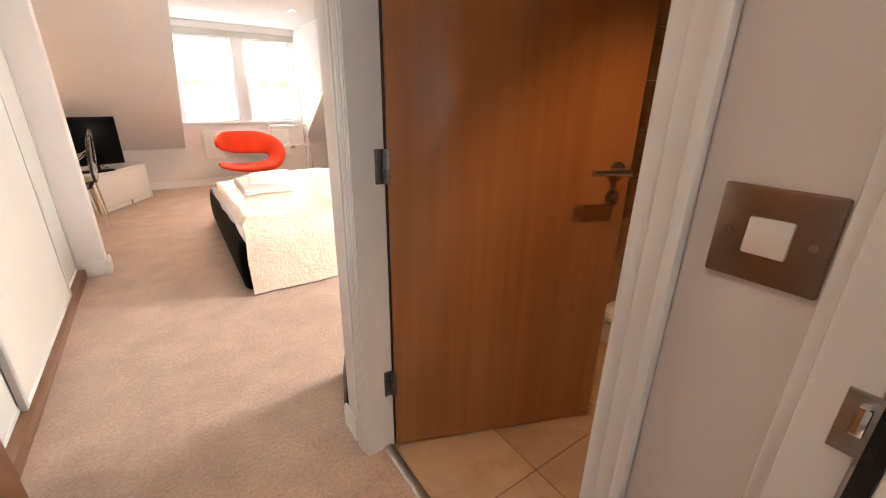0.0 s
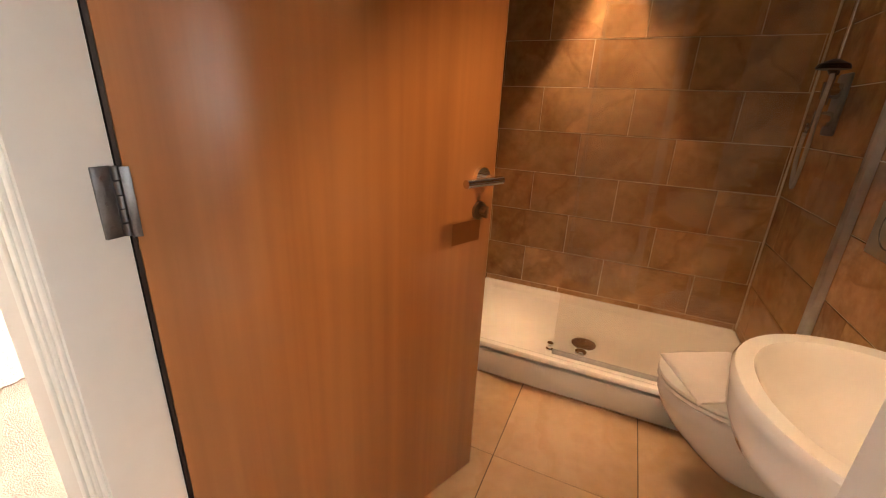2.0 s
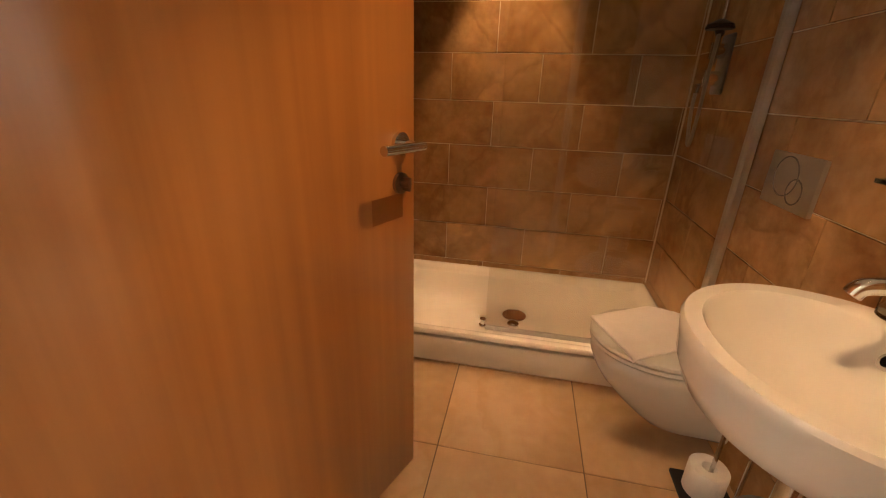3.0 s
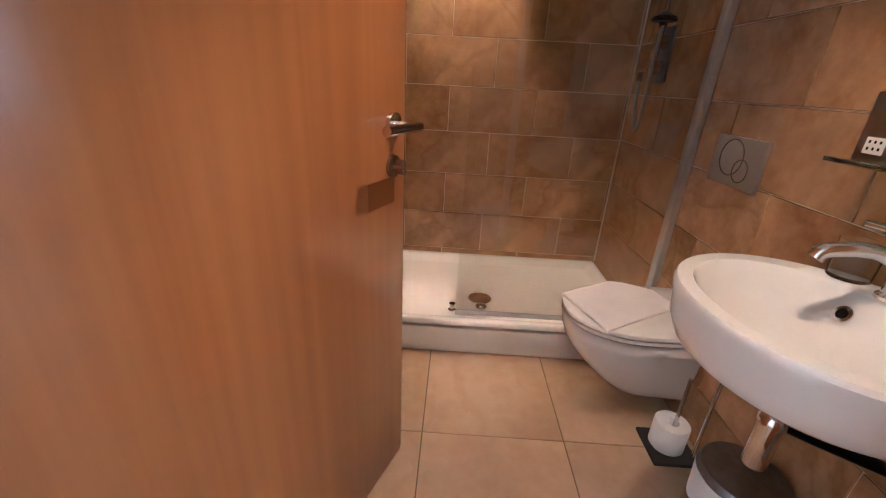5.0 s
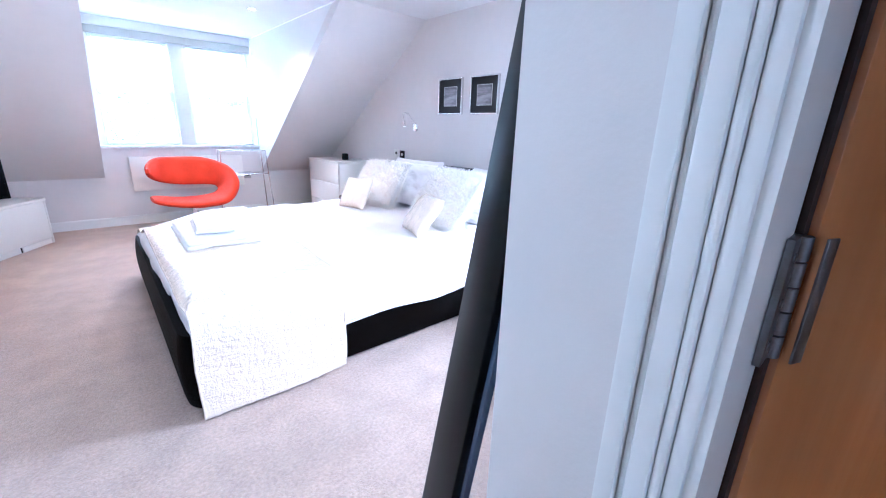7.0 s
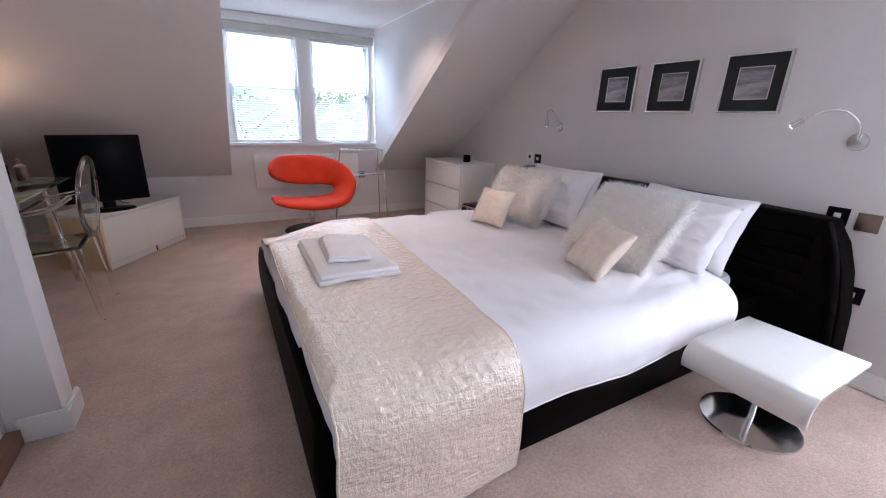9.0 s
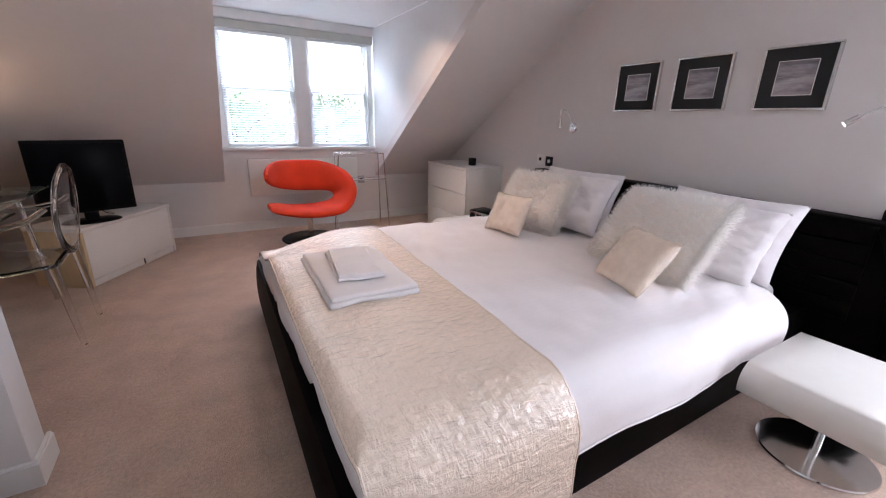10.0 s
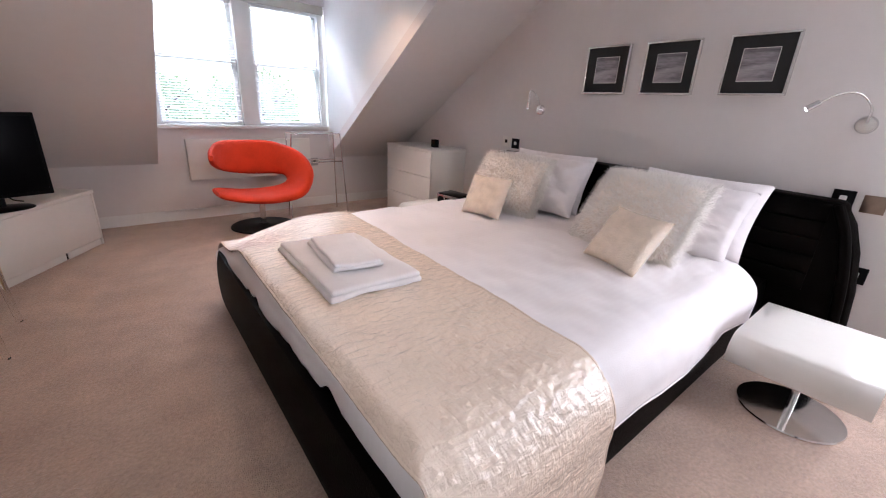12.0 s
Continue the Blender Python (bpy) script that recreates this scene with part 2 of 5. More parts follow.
def satin():
    """Cream satin with fine crosswise ripples."""
    m = material("cream_satin", (0.92, 0.77, 0.63), 0.22, var=0.06, scale=5, spec=1.0, coat=0.4)
    nt = m.node_tree
    nt.nodes["Principled BSDF"].inputs["Coat Roughness"].default_value = 0.24
    tc = nt.nodes.new("ShaderNodeTexCoord")
    heights = []
    for size, turn, depth in (((20, 70, 70), 0.12, 1.0), ((75, 24, 40), -0.2, 0.8), ((120, 130, 130), 0.6, 0.2)):
        mp = nt.nodes.new("ShaderNodeMapping")
        mp.inputs["Scale"].default_value, mp.inputs["Rotation"].default_value = size, (0, 0, turn)
        n = nt.nodes.new("ShaderNodeTexNoise")
        n.inputs["Scale"].default_value, n.inputs["Detail"].default_value, n.inputs["Distortion"].default_value = 1.0, 3, 0.8
        gain = nt.nodes.new("ShaderNodeMath")
        gain.operation = "MULTIPLY"
        gain.inputs[1].default_value = depth
        nt.links.new(tc.outputs["Object"], mp.inputs["Vector"])
        nt.links.new(mp.outputs["Vector"], n.inputs["Vector"])
        nt.links.new(n.outputs["Fac"], gain.inputs[0])
        heights.append(gain)
    total = heights[0]
    for extra in heights[1:]:
        add = nt.nodes.new("ShaderNodeMath")
        nt.links.new(total.outputs[0], add.inputs[0])
        nt.links.new(extra.outputs[0], add.inputs[1])
        total = add
    bp = nt.nodes.new("ShaderNodeBump")
    bp.inputs["Strength"].default_value, bp.inputs["Distance"].default_value = 0.5, 0.011
    nt.links.new(total.outputs[0], bp.inputs["Height"])
    nt.links.new(bp.outputs["Normal"], nt.nodes["Principled BSDF"].inputs["Normal"])
    return m


SATIN = satin()


def overcast():
    """Glowing backdrop: bright overcast sky over far trees, their pale haze put into the colour."""
    m = glow("bright_sky", (1, 1, 1), 3.0)
    nt = m.node_tree
    tc = nt.nodes.new("ShaderNodeTexCoord")
    sep = nt.nodes.new("ShaderNodeSeparateXYZ")
    n = nt.nodes.new("ShaderNodeTexNoise")
    n.inputs["Scale"].default_value, n.inputs["Detail"].default_value = 0.09, 7
    add = nt.nodes.new("ShaderNodeMath")
    add.operation = "MULTIPLY_ADD"
    add.inputs[1].default_value = -26
    ramp = nt.nodes.new("ShaderNodeValToRGB")
    e = ramp.color_ramp.elements
    e[0].position, e[1].position = 0.0, 0.10
    e[0].color, e[1].color = (0.33, 0.46, 0.30, 1), (1, 1, 1, 1)
    div = nt.nodes.new("ShaderNodeMath")
    div.operation = "MULTIPLY_ADD"
    div.inputs[1].default_value, div.inputs[2].default_value = 0.05, 0.42
    nt.links.new(tc.outputs["Object"], sep.inputs[0])
    nt.links.new(tc.outputs["Object"], n.inputs["Vector"])
    nt.links.new(n.outputs["Fac"], add.inputs[0])
    nt.links.new(sep.outputs["Z"], add.inputs[2])
    nt.links.new(add.outputs[0], div.inputs[0])
    nt.links.new(div.outputs[0], ramp.inputs["Fac"])
    nt.links.new(ramp.outputs["Color"], nt.nodes["Principled BSDF"].inputs["Emission Color"])
    return m


SKYWALL = overcast()

# ---- mesh helpers ----


def box(bm, x0, x1, y0, y1, z0, z1, bev=0.0, m=None, seg=2):
    vs = [bm.verts.new((x, y, z)) for x in (x0, x1) for y in (y0, y1) for z in (z0, z1)]
    fs = [bm.faces.new([vs[i] for i in q]) for q in ((0, 1, 3, 2), (4, 6, 7, 5), (0, 4, 5, 1), (2, 3, 7, 6), (0, 2, 6, 4), (1, 5, 7, 3))]
    if m is not None:
        bmesh.ops.transform(bm, matrix=m, verts=vs)
    if bev:
        es = list({e for f in fs for e in f.edges})
        bmesh.ops.bevel(bm, geom=es, offset=bev, segments=seg, affect="EDGES", profile=0.5)
    return bm


def ring(bm, center, u, v, ru, rv, seg):
    return [bm.verts.new(Vector(center) + u * (ru * math.cos(2 * math.pi * i / seg)) + v * (rv * math.sin(2 * math.pi * i / seg))) for i in range(seg)]


def bridge(bm, a, b):
    n = len(a)
    for i in range(n):
        bm.faces.new((a[i], a[(i + 1) % n], b[(i + 1) % n], b[i]))


def tube(bm, pts, r, seg=10, caps=True, flat=None):
    """A round bar along points; r one number or one for each point."""
    pts = [Vector(p) for p in pts]
    rs = r if isinstance(r, (list, tuple)) else [r] * len(pts)
    last, up = None, None
    for i, p in enumerate(pts):
        d = (pts[min(i + 1, len(pts) - 1)] - pts[max(i - 1, 0)]).normalized()
        if up is None:
            up = Vector((0, 0, 1)) if abs(d.z) < 0.9 else Vector((1, 0, 0))
        u = d.cross(up).normalized()
        v = u.cross(d).normalized()
        up = v
        now = ring(bm, p, u, v, rs[i], rs[i] * (flat or 1), seg)
        if last:
            bridge(bm, last, now)
        elif caps:
            bm.faces.new(now[::-1])
        last = now
    if caps:
        bm.faces.new(last)
    return bm


def lathe(bm, center, prof, seg=28, sx=1.0, sy=1.0, m=None):
    """A turned shape: prof is (radius, height) from start to end."""
    c = Vector(center)
    first = last = None
    made = []
    for r, z in prof:
        now = [bm.verts.new(c + Vector((r * sx * math.cos(2 * math.pi * i / seg), r * sy * math.sin(2 * math.pi * i / seg), z))) for i in range(seg)]
        made += now
        if last:
            bridge(bm, last, now)
        else:
            first = now
        last = now
    bm.faces.new(first[::-1])
    bm.faces.new(last)
    if m is not None:
        bmesh.ops.transform(bm, matrix=m, verts=made)
    return bm


def sheet(bm, fn, nu, nv):
    g = [[bm.verts.new(fn(i / nu, j / nv)) for j in range(nv + 1)] for i in range(nu + 1)]
    for i in range(nu):
        for j in range(nv):
            bm.faces.new((g[i][j], g[i + 1][j], g[i + 1][j + 1], g[i][j + 1]))
    return bm


def smooth_curve(pts, n=8):
    """Points along a smooth curve through pts."""
    pts = [Vector(p) for p in pts]
    out = []
    for i in range(len(pts) - 1):
        p0, p1, p2, p3 = pts[max(i - 1, 0)], pts[i], pts[i + 1], pts[min(i + 2, len(pts) - 1)]
        for k in range(n):
            t = k / n
            out.append(0.5 * ((2 * p1) + (p2 - p0) * t + (2 * p0 - 5 * p1 + 4 * p2 - p3) * t * t + (3 * p1 - p0 - 3 * p2 + p3) * t ** 3))
    out.append(pts[-1])
    return out


def mesh_of(name, bm, mat, angle=40):
    bmesh.ops.recalc_face_normals(bm, faces=bm.faces)
    me = bpy.data.meshes.new(name)
    bm.to_mesh(me)
    bm.free()
    me.materials.append(mat)
    me.polygons.foreach_set("use_smooth", [True] * len(me.polygons))
    me.set_sharp_from_angle(angle=radians(angle))
    return me


def thing(name, label, category, group="", kind="", at=None):
    """An empty at a thing's base, that holds its parts."""
    ob = new(name)
    if at is not None:
        ob.matrix_world = at if isinstance(at, Matrix) else Matrix.Translation(at)
    return tagged(ob, label, category, group, kind)


def part(name, bm, mat, parent, label="", thick=0.0, kind=""):
    ob = new(name, mesh_of(name, bm, mat))
    ob.parent = parent
    if thick:
        sol = ob.modifiers.new("solid", "SOLIDIFY")
        sol.thickness, sol.offset = thick, 0
    return tagged(ob, label, kind=kind)


def single(name, bm, mat, label, category, kind="", group="", thick=0.0):
    ob = new(name, mesh_of(name, bm, mat))
    if thick:
        sol = ob.modifiers.new("solid", "SOLIDIFY")
        sol.thickness, sol.offset = thick, 0
    return tagged(ob, label, category, group, kind)


def B(*a, **k):
    return box(bmesh.new(), *a, **k)


def wall(name, label, *boxes, mat=WALL, category="wall"):
    bm = bmesh.new()
    for b in boxes:
        box(bm, *b)
    return single(name, bm, mat, label, category, "structure")

# ---- structure ----
H = 2.15            # ceiling
XW, XB = 0.825, 0.92  # hall face and bathroom face of the bathroom wall
Y0, Y1 = 0.588, 1.41  # bathroom door opening
KNEE_Y, KNEE_Z, RISE = 7.10, 0.54, 0.671
RIDGE_Y = KNEE_Y - (H - KNEE_Z) / RISE
DL, DR = 0.685, 2.325  # dormer cheeks
HEAD = 3.21

wall("floor", "pale pinkish-beige cut-pile carpet through hall and bedroom", (-1.3, 0.905, -1.6, 7.2, -0.1, 0.0), (0.905, 3.4, 1.55, 7.2, -0.1, 0.0), mat=CARPET, category="carpet")
wall("floor_bathroom_bed", "dark grout bed under the bathroom tiles", (0.905, 3.1, -0.1, 1.55, -0.1, -0.004), mat=DARKGROUT, category="floor")
wall("wall_bathroom_door", "white painted wall with the bathroom doorway", (XW, XB, 0.40, Y0 - 0.03, 0, H), (XW, XB, Y1 + 0.03, 1.60, 0, H), (XW, XB, Y0 - 0.03, Y1 + 0.03, 2.06, H))
wall("wall_bathroom_north", "white painted bedroom side of the bathroom wall", (XB, HEAD, 1.51, 1.60, 0, H))
wall("wall_bathroom_south", "plain wall behind basin and toilet", (XB, 3.1, -0.02, 0.078, 0, H))
wall("wall_bathroom_east", "plain wall behind the shower", (2.974, 3.1, 0.078, 1.51, 0, H))
wall("wall_head", "pale grey painted wall behind the bed", (HEAD, HEAD + 0.12, 2.46, 7.2, 0, 2.3), (HEAD, HEAD + 0.12, 1.51, 1.70, 0, 2.3), (HEAD, HEAD + 0.12, 1.70, 2.46, 0, 0.25), (HEAD, HEAD + 0.12, 1.70, 2.46, 2.05, 2.3))
wall("wall_window", "white painted wall under the dormer window", (-1.15, DL - 0.01, KNEE_Y, KNEE_Y + 0.1, 0, 0.7), (DL - 0.01, DR + 0.01, KNEE_Y, KNEE_Y + 0.18, 0, 0.865), (DR + 0.01, HEAD, KNEE_Y, KNEE_Y + 0.1, 0, 0.7), (DL - 0.01, DR + 0.01, KNEE_Y, KNEE_Y + 0.18, 2.125, H + 0.1))
wall("wall_left", "white painted wall of the desk niche", (-1.15, -1.05, 4.085, 7.2, 0, H))
wall("wall_partition", "white painted wall end between wardrobe and desk", (-1.05, -0.085, 3.955, 4.085, 0, H))
wall("wall_hall_left", "plain wall behind the wardrobe", (-1.0, -0.9, -1.6, 3.955, 0, H))
wall("wall_entrance", "white painted wall with the entrance doorway", (-0.9, -0.13, 0.26, 0.36, 0, H), (0.775, XB, 0.26, 0.40, 0, H), (-0.13, 0.775, 0.26, 0.36, 2.07, H))
wall("wall_landing", "plain landing walls beyond the entrance door", (-0.9, -0.1, -1.6, -1.5, 0, H), (0.7, 1.2, -1.6, -1.5, 0, H), (-0.1, 0.7, -1.6, -1.5, 0, 0.9), (-0.1, 0.7, -1.6, -1.5, 2.0, H), (0.95, 1.05, -1.5, 0.26, 0, H))
wall("ceiling", "white painted flat ceiling", (-1.15, 3.4, -1.6, RIDGE_Y + 0.02, H, H + 0.1), (DL, DR, RIDGE_Y + 0.02, KNEE_Y + 0.2, H, H + 0.1), mat=CEIL, category="ceiling")


def slope(name, x0, x1):
    bm = bmesh.new()
    t = 0.1
    vs = [bm.verts.new((x, y, z)) for x in (x0, x1) for y, z in ((RIDGE_Y, H), (KNEE_Y + 0.02, KNEE_Z - 0.013), (KNEE_Y + 0.02, KNEE_Z + t), (RIDGE_Y, H + t))]
    for q in ((0, 1, 2, 3), (7, 6, 5, 4), (0, 4, 5, 1), (2, 6, 7, 3), (1, 5, 6, 2), (0, 3, 7, 4)):
        bm.faces.new([vs[i] for i in q])
    return single(name, bm, WALL, "white painted sloping attic ceiling", "ceiling", "structure")


slope("ceiling_slope_west", -1.15, DL)
slope("ceiling_slope_east", DR, HEAD + 0.05)
for name, x0, x1 in (("wall_cheek_west", DL - 0.07, DL - 0.002), ("wall_cheek_east", DR + 0.002, DR + 0.07)):
    bm = bmesh.new()
    tri = ((RIDGE_Y + 0.12, H - 0.0), (KNEE_Y - 0.01, KNEE_Z + 0.09), (KNEE_Y - 0.01, H))
    a = [bm.verts.new((x0, y, z)) for y, z in tri]
    b = [bm.verts.new((x1, y, z)) for y, z in tri]
    bm.faces.new(a), bm.faces.new(b[::-1])
    bridge(bm, a, b)
    single(name, bm, CEIL, "white painted triangular dormer cheek", "wall", "structure")


def skirting(name, x0, x1, y0, y1, h=0.10):
    bm = B(x0, x1, y0, y1, 0, h - 0.012)
    box(bm, x0 + 0.003, x1 - 0.003, y0 + 0.003, y1 - 0.003, h - 0.012, h, 0.003)
    return single(name, bm, WHITE, "white painted wooden skirting board", "skirting", "structure")


skirting("baseboard", -1.05, DL, KNEE_Y - 0.018, KNEE_Y - 0.001)
skirting("baseboard_window", DL, DR, KNEE_Y - 0.018, KNEE_Y - 0.001)
skirting("baseboard_corner", DR, HEAD - 0.02, KNEE_Y - 0.018, KNEE_Y - 0.001)
skirting("baseboard_head", HEAD - 0.018, HEAD - 0.001, 1.60, KNEE_Y)
skirting("baseboard_post", -0.215, -0.065, 3.937, 3.954)
skirting("baseboard_post_side", -0.084, -0.065, 3.955, 4.10)
skirting("baseboard_hall", XW - 0.016, XW - 0.001, 1.50, 1.615)
skirting("baseboard_south", 0.93, HEAD, 1.601, 1.617)

# door lining and architrave of the bathroom
bm = B(XW - 0.004, XB + 0.004, Y1, Y1 + 0.03, 0, 2.05)
box(bm, XW - 0.004, XB + 0.004, Y0 - 0.03, Y0, 0, 2.05)
box(bm, XW - 0.004, XB + 0.004, Y0 - 0.03, Y1 + 0.03, 2.03, 2.06)
box(bm, 0.845, 0.872, Y0, Y0 + 0.013, 0, 2.03, 0.002)
single("door_lining", bm, WHITE, "white painted bathroom door lining", "door frame", "structure")
for nm, side, y in (("trim_architrave_far", 1, Y1 + 0.008), ("trim_architrave_near", -1, Y0 - 0.004)):
    bm = bmesh.new()
    for a, b, d in ((0.0, 0.02, 0.007), (0.02, 0.044, 0.010), (0.044, 0.058, 0.016)) if side < 0 else ((0.0, 0.012, 0.006), (0.012, 0.020, 0.010), (0.020, 0.036, 0.013), (0.036, 0.042, 0.009), (0.042, 0.058, 0.015)):
        ya, yb = sorted((y + side * a, y + side * b))
        box(bm, XW - d - 0.003, XW - 0.001, ya, yb, 0, 2.06 + b, 0.003)
    single(nm, bm, WHITE, "white stepped wooden architrave beside the bathroom door", "trim", "structure")
bm = bmesh.new()
for a, b, d in ((0.0, 0.022, 0.012), (0.022, 0.040, 0.020), (0.040, 0.064, 0.022)):
    box(bm, XW - d - 0.003, XW - 0.001, Y0 - 0.01, Y1 + 0.01, 2.045 + a, 2.045 + b, 0.003)
single("trim_architrave_top", bm, WHITE, "white stepped wooden architrave over the bathroom door", "trim", "structure")
bm = bmesh.new()
tube(bm, [(0.897, Y0, 0.004), (0.897, Y1, 0.004)], 0.018, 12, flat=0.45)
single("threshold", bm, STEEL, "metal threshold strip between carpet and tiles", "threshold", "structure")

# entrance door frame
bm = B(0.755, 0.775, 0.262, 0.345, 0, 2.07, 0.003)
box(bm, 0.79, XW - 0.002, 0.401, 0.412, 0, 2.1, 0.003)
box(bm, -0.155, -0.131, 0.262, 0.352, 0, 2.07, 0.003)
box(bm, -0.155, 0.775, 0.262, 0.352, 2.04, 2.07)
box(bm, 0.772, 0.79, 0.36, 0.399, 0, 2.06, 0.003)
single("entrance_door_frame", bm, WHITE, "white painted entrance door frame", "door frame", "structure")
bm = B(0.769, 0.776, 0.346, 0.358, 0, 2.04)
single("trim_seal", bm, RUBBER, "black smoke seal strip in the door frame", "seal", "structure")
sp = thing("strike_plate", "brushed steel strike plate on the entrance frame", "strike plate", at=(0.771, 0.365, 1.025))
part("plate", B(-0.002, 0.002, -0.014, 0.012, -0.028, 0.024, 0.001), STEEL, sp)
part("lip", B(-0.012, 0.0, -0.004, 0.004, -0.006, 0.018, 0.002), CHROME, sp)

# ---- doors ----


def lever(parent, m, side=1):
    """Round-bar lever on a rose, with a turn below; local y runs out of the door's face, x along the lever."""
    h = part("door_handle", bmesh.new(), CHROME, parent, "chrome lever handle")
    bm = bmesh.new()
    tube(bm, [(0, 0, 0), (0, 0.01, 0)], 0.026, 20)
    tube(bm, [(0, 0.01, 0), (0, 0.064, 0)], 0.009, 12)
    tube(bm, [(-0.012, 0.061, 0), (0.118, 0.061, 0)], 0.0105, 14)
    bmesh.ops.transform(bm, matrix=m, verts=bm.verts)
    h.data = mesh_of("door_handle", bm, CHROME)
    bm = bmesh.new()
    tube(bm, [(0, 0, -0.09), (0, 0.008, -0.09)], 0.025, 20)
    tube(bm, [(0, 0.008, -0.09), (0, 0.03, -0.09)], 0.009, 12)
    box(bm, -0.004, 0.004, 0.012, 0.034, -0.106, -0.074, 0.002)
    bmesh.ops.transform(bm, matrix=m, verts=bm.verts)
    part("thumb_turn", bm, BRONZE, parent, "dark metal lock turn")


def door(name, label, hinge, free, width_gap=0.0, height=2.015, flip=1):
    """A flush leaf from its hinge to its free edge; local x along the leaf."""
    d = Vector((free[0] - hinge[0], free[1] - hinge[1], 0))
    w = d.length
    ang = math.degrees(math.atan2(d.y, d.x))
    ob = thing(name, label, "door", kind="structure", at=pose(hinge[0], hinge[1], 0.008, 0, 0, ang))
    part("leaf", B(0.007, w, 0, 0.044, 0, height, 0.0015), VENEER, ob)
    # dark strip stands in for the shaded gap at the hinge side
    part("hinge_gap_shade", B(0.001, 0.0068, 0.006, 0.040, 0, height), GAPSHADE, ob, "dark strip for the shaded hinge gap")
    return ob, w


dr, dw = door("door_1", "open flush bathroom door in warm brown wood veneer", (0.921, 1.40), (1.662, 1.092))
lever(dr, pose(dw - 0.055, 0, 1.02, 0, 0, 180))
part("sticker", B(dw - 0.15, dw - 0.045, -0.0006, 0.0, 0.845, 0.905), material("veneer_patch", (0.34, 0.12, 0.032), 0.4, var=0.1, scale=8), dr, "darker rectangular patch")
for zz in (0.29, 1.05, 1.80):
    hg = thing("hinge", "dark steel butt hinge on the bathroom door frame", "hinge", "bathroom door hinges", at=(0.921, 1.404, zz))
    bm = bmesh.new()
    for k in range(5):
        tube(bm, [(0, 0, -0.05 + k * 0.02 + 0.0008), (0, 0, -0.03 + k * 0.02 - 0.0008)], 0.0065, 12)
    part("knuckle", bm, HINGE, hg)
    part("frame_leaf", B(-0.028, -0.004, 0.0, 0.0055, -0.05, 0.05, 0.0008), HINGE, hg)
    part("door_leaf", B(0.003, 0.015, -0.0145, -0.0125, -0.05, 0.05, 0.0005, m=pose(0, 0, 0, 0, 0, -22.6)), HINGE, hg)
    for sz in (-0.035, 0.0, 0.035):
        bm = bmesh.new()
        tube(bm, [(-0.017, -0.0012, sz), (-0.017, 0.002, sz)], 0.004, 10)
        part("screw", bm, HINGE, hg)

dr2, dw2 = door("door_2", "open flush entrance door in warm brown wood veneer", (-0.128, 0.365), (0.122, 1.10))
lever(dr2, pose(dw2 - 0.055, 0.044, 1.02))

# hall switch
sw = thing("light_switch", "bronzed metal light switch with a white rocker", "light switch", at=(XW, 0.461, 1.126))
part("plate", B(-0.006, 0, -0.043, 0.043, -0.043, 0.043, 0.0025), BRONZE, sw)
part("rocker", B(-0.011, -0.005, -0.0165, 0.0165, -0.0165, 0.0165, 0.002, m=pose(0, 0, 0, 0, 4, 0)), LACQUER, sw, "white rocker")
for dy in (-0.031, 0.031):
    bm = bmesh.new()
    tube(bm, [(-0.0075, dy, 0), (-0.005, dy, 0)], 0.0035, 12)
    part("screw", bm, STEEL, sw)

# wardrobe along the hall
wd = thing("wardrobe", "white back-painted glass sliding wardrobe along the hall", "wardrobe", at=(0, 0, 0))
part("body", B(-0.89, -0.275, 0.42, 3.95, 0.0, H - 0.002), LACQUER, wd)
part("plinth", B(-0.275, -0.205, 0.42, 3.935, 0.0, 0.065, 0.003), DARKWOOD, wd, "dark brown wooden plinth")
part("top_track", B(-0.275, -0.21, 0.42, 3.95, H - 0.09, H - 0.003, 0.002), WHITE, wd)
for i, (ya, yb) in enumerate(((0.42, 1.20), (1.18, 2.34), (2.29, 3.47), (3.42, 3.945))):
    xx = -0.245 if i % 2 else -0.222
    dp = part("sliding_door", B(xx - 0.018, xx - 0.002, ya + 0.032, yb - 0.032, 0.09, H - 0.11), WARDROBE, wd)
    for a, b in ((ya, ya + 0.033), (yb - 0.033, yb)):
        bm = B(xx - 0.02, xx + 0.002, a, b, 0.066, H - 0.09, 0.003)
        part("stile", bm, GREYPLASTIC if a > 3.4 or 2.2 < a < 2.4 else WHITE, dp)
    part("bottom_rail", B(xx - 0.02, xx + 0.001, ya + 0.033, yb - 0.033, 0.066, 0.09, 0.002), WHITE, dp)

# ---- dormer window ----
wi = thing("window_1", "white double sash dormer window with venetian blinds", "window", kind="structure", at=(0, 0, 0))
part("window_sill", B(DL, DR, 7.055, 7.17, 0.855, 0.885, 0.006), WHITE, wi)
bm = B(DL, 0.765, 7.12, 7.22, 0.885, 2.13)
box(bm, 1.455, 1.60, 7.11, 7.22, 0.885, 2.13, 0.004)
box(bm, 2.265, DR, 7.12, 7.22, 0.885, 2.13)
part("window_frame", bm, WHITE, wi)
# the pelmet's shadow is put into its grey-beige colour
part("head_board", B(DL + 0.002, DR - 0.002, 7.085, 7.22, 1.985, 2.06, 0.004), material("shaded_pelmet", (0.52, 0.52, 0.47), 0.5, var=0.06, scale=5), wi, "blind head board, its shade painted as grey-beige")
part("head_panel", B(DL + 0.002, DR - 0.002, 7.06, 7.12, 2.061, H - 0.002, 0.003), CEIL, wi)
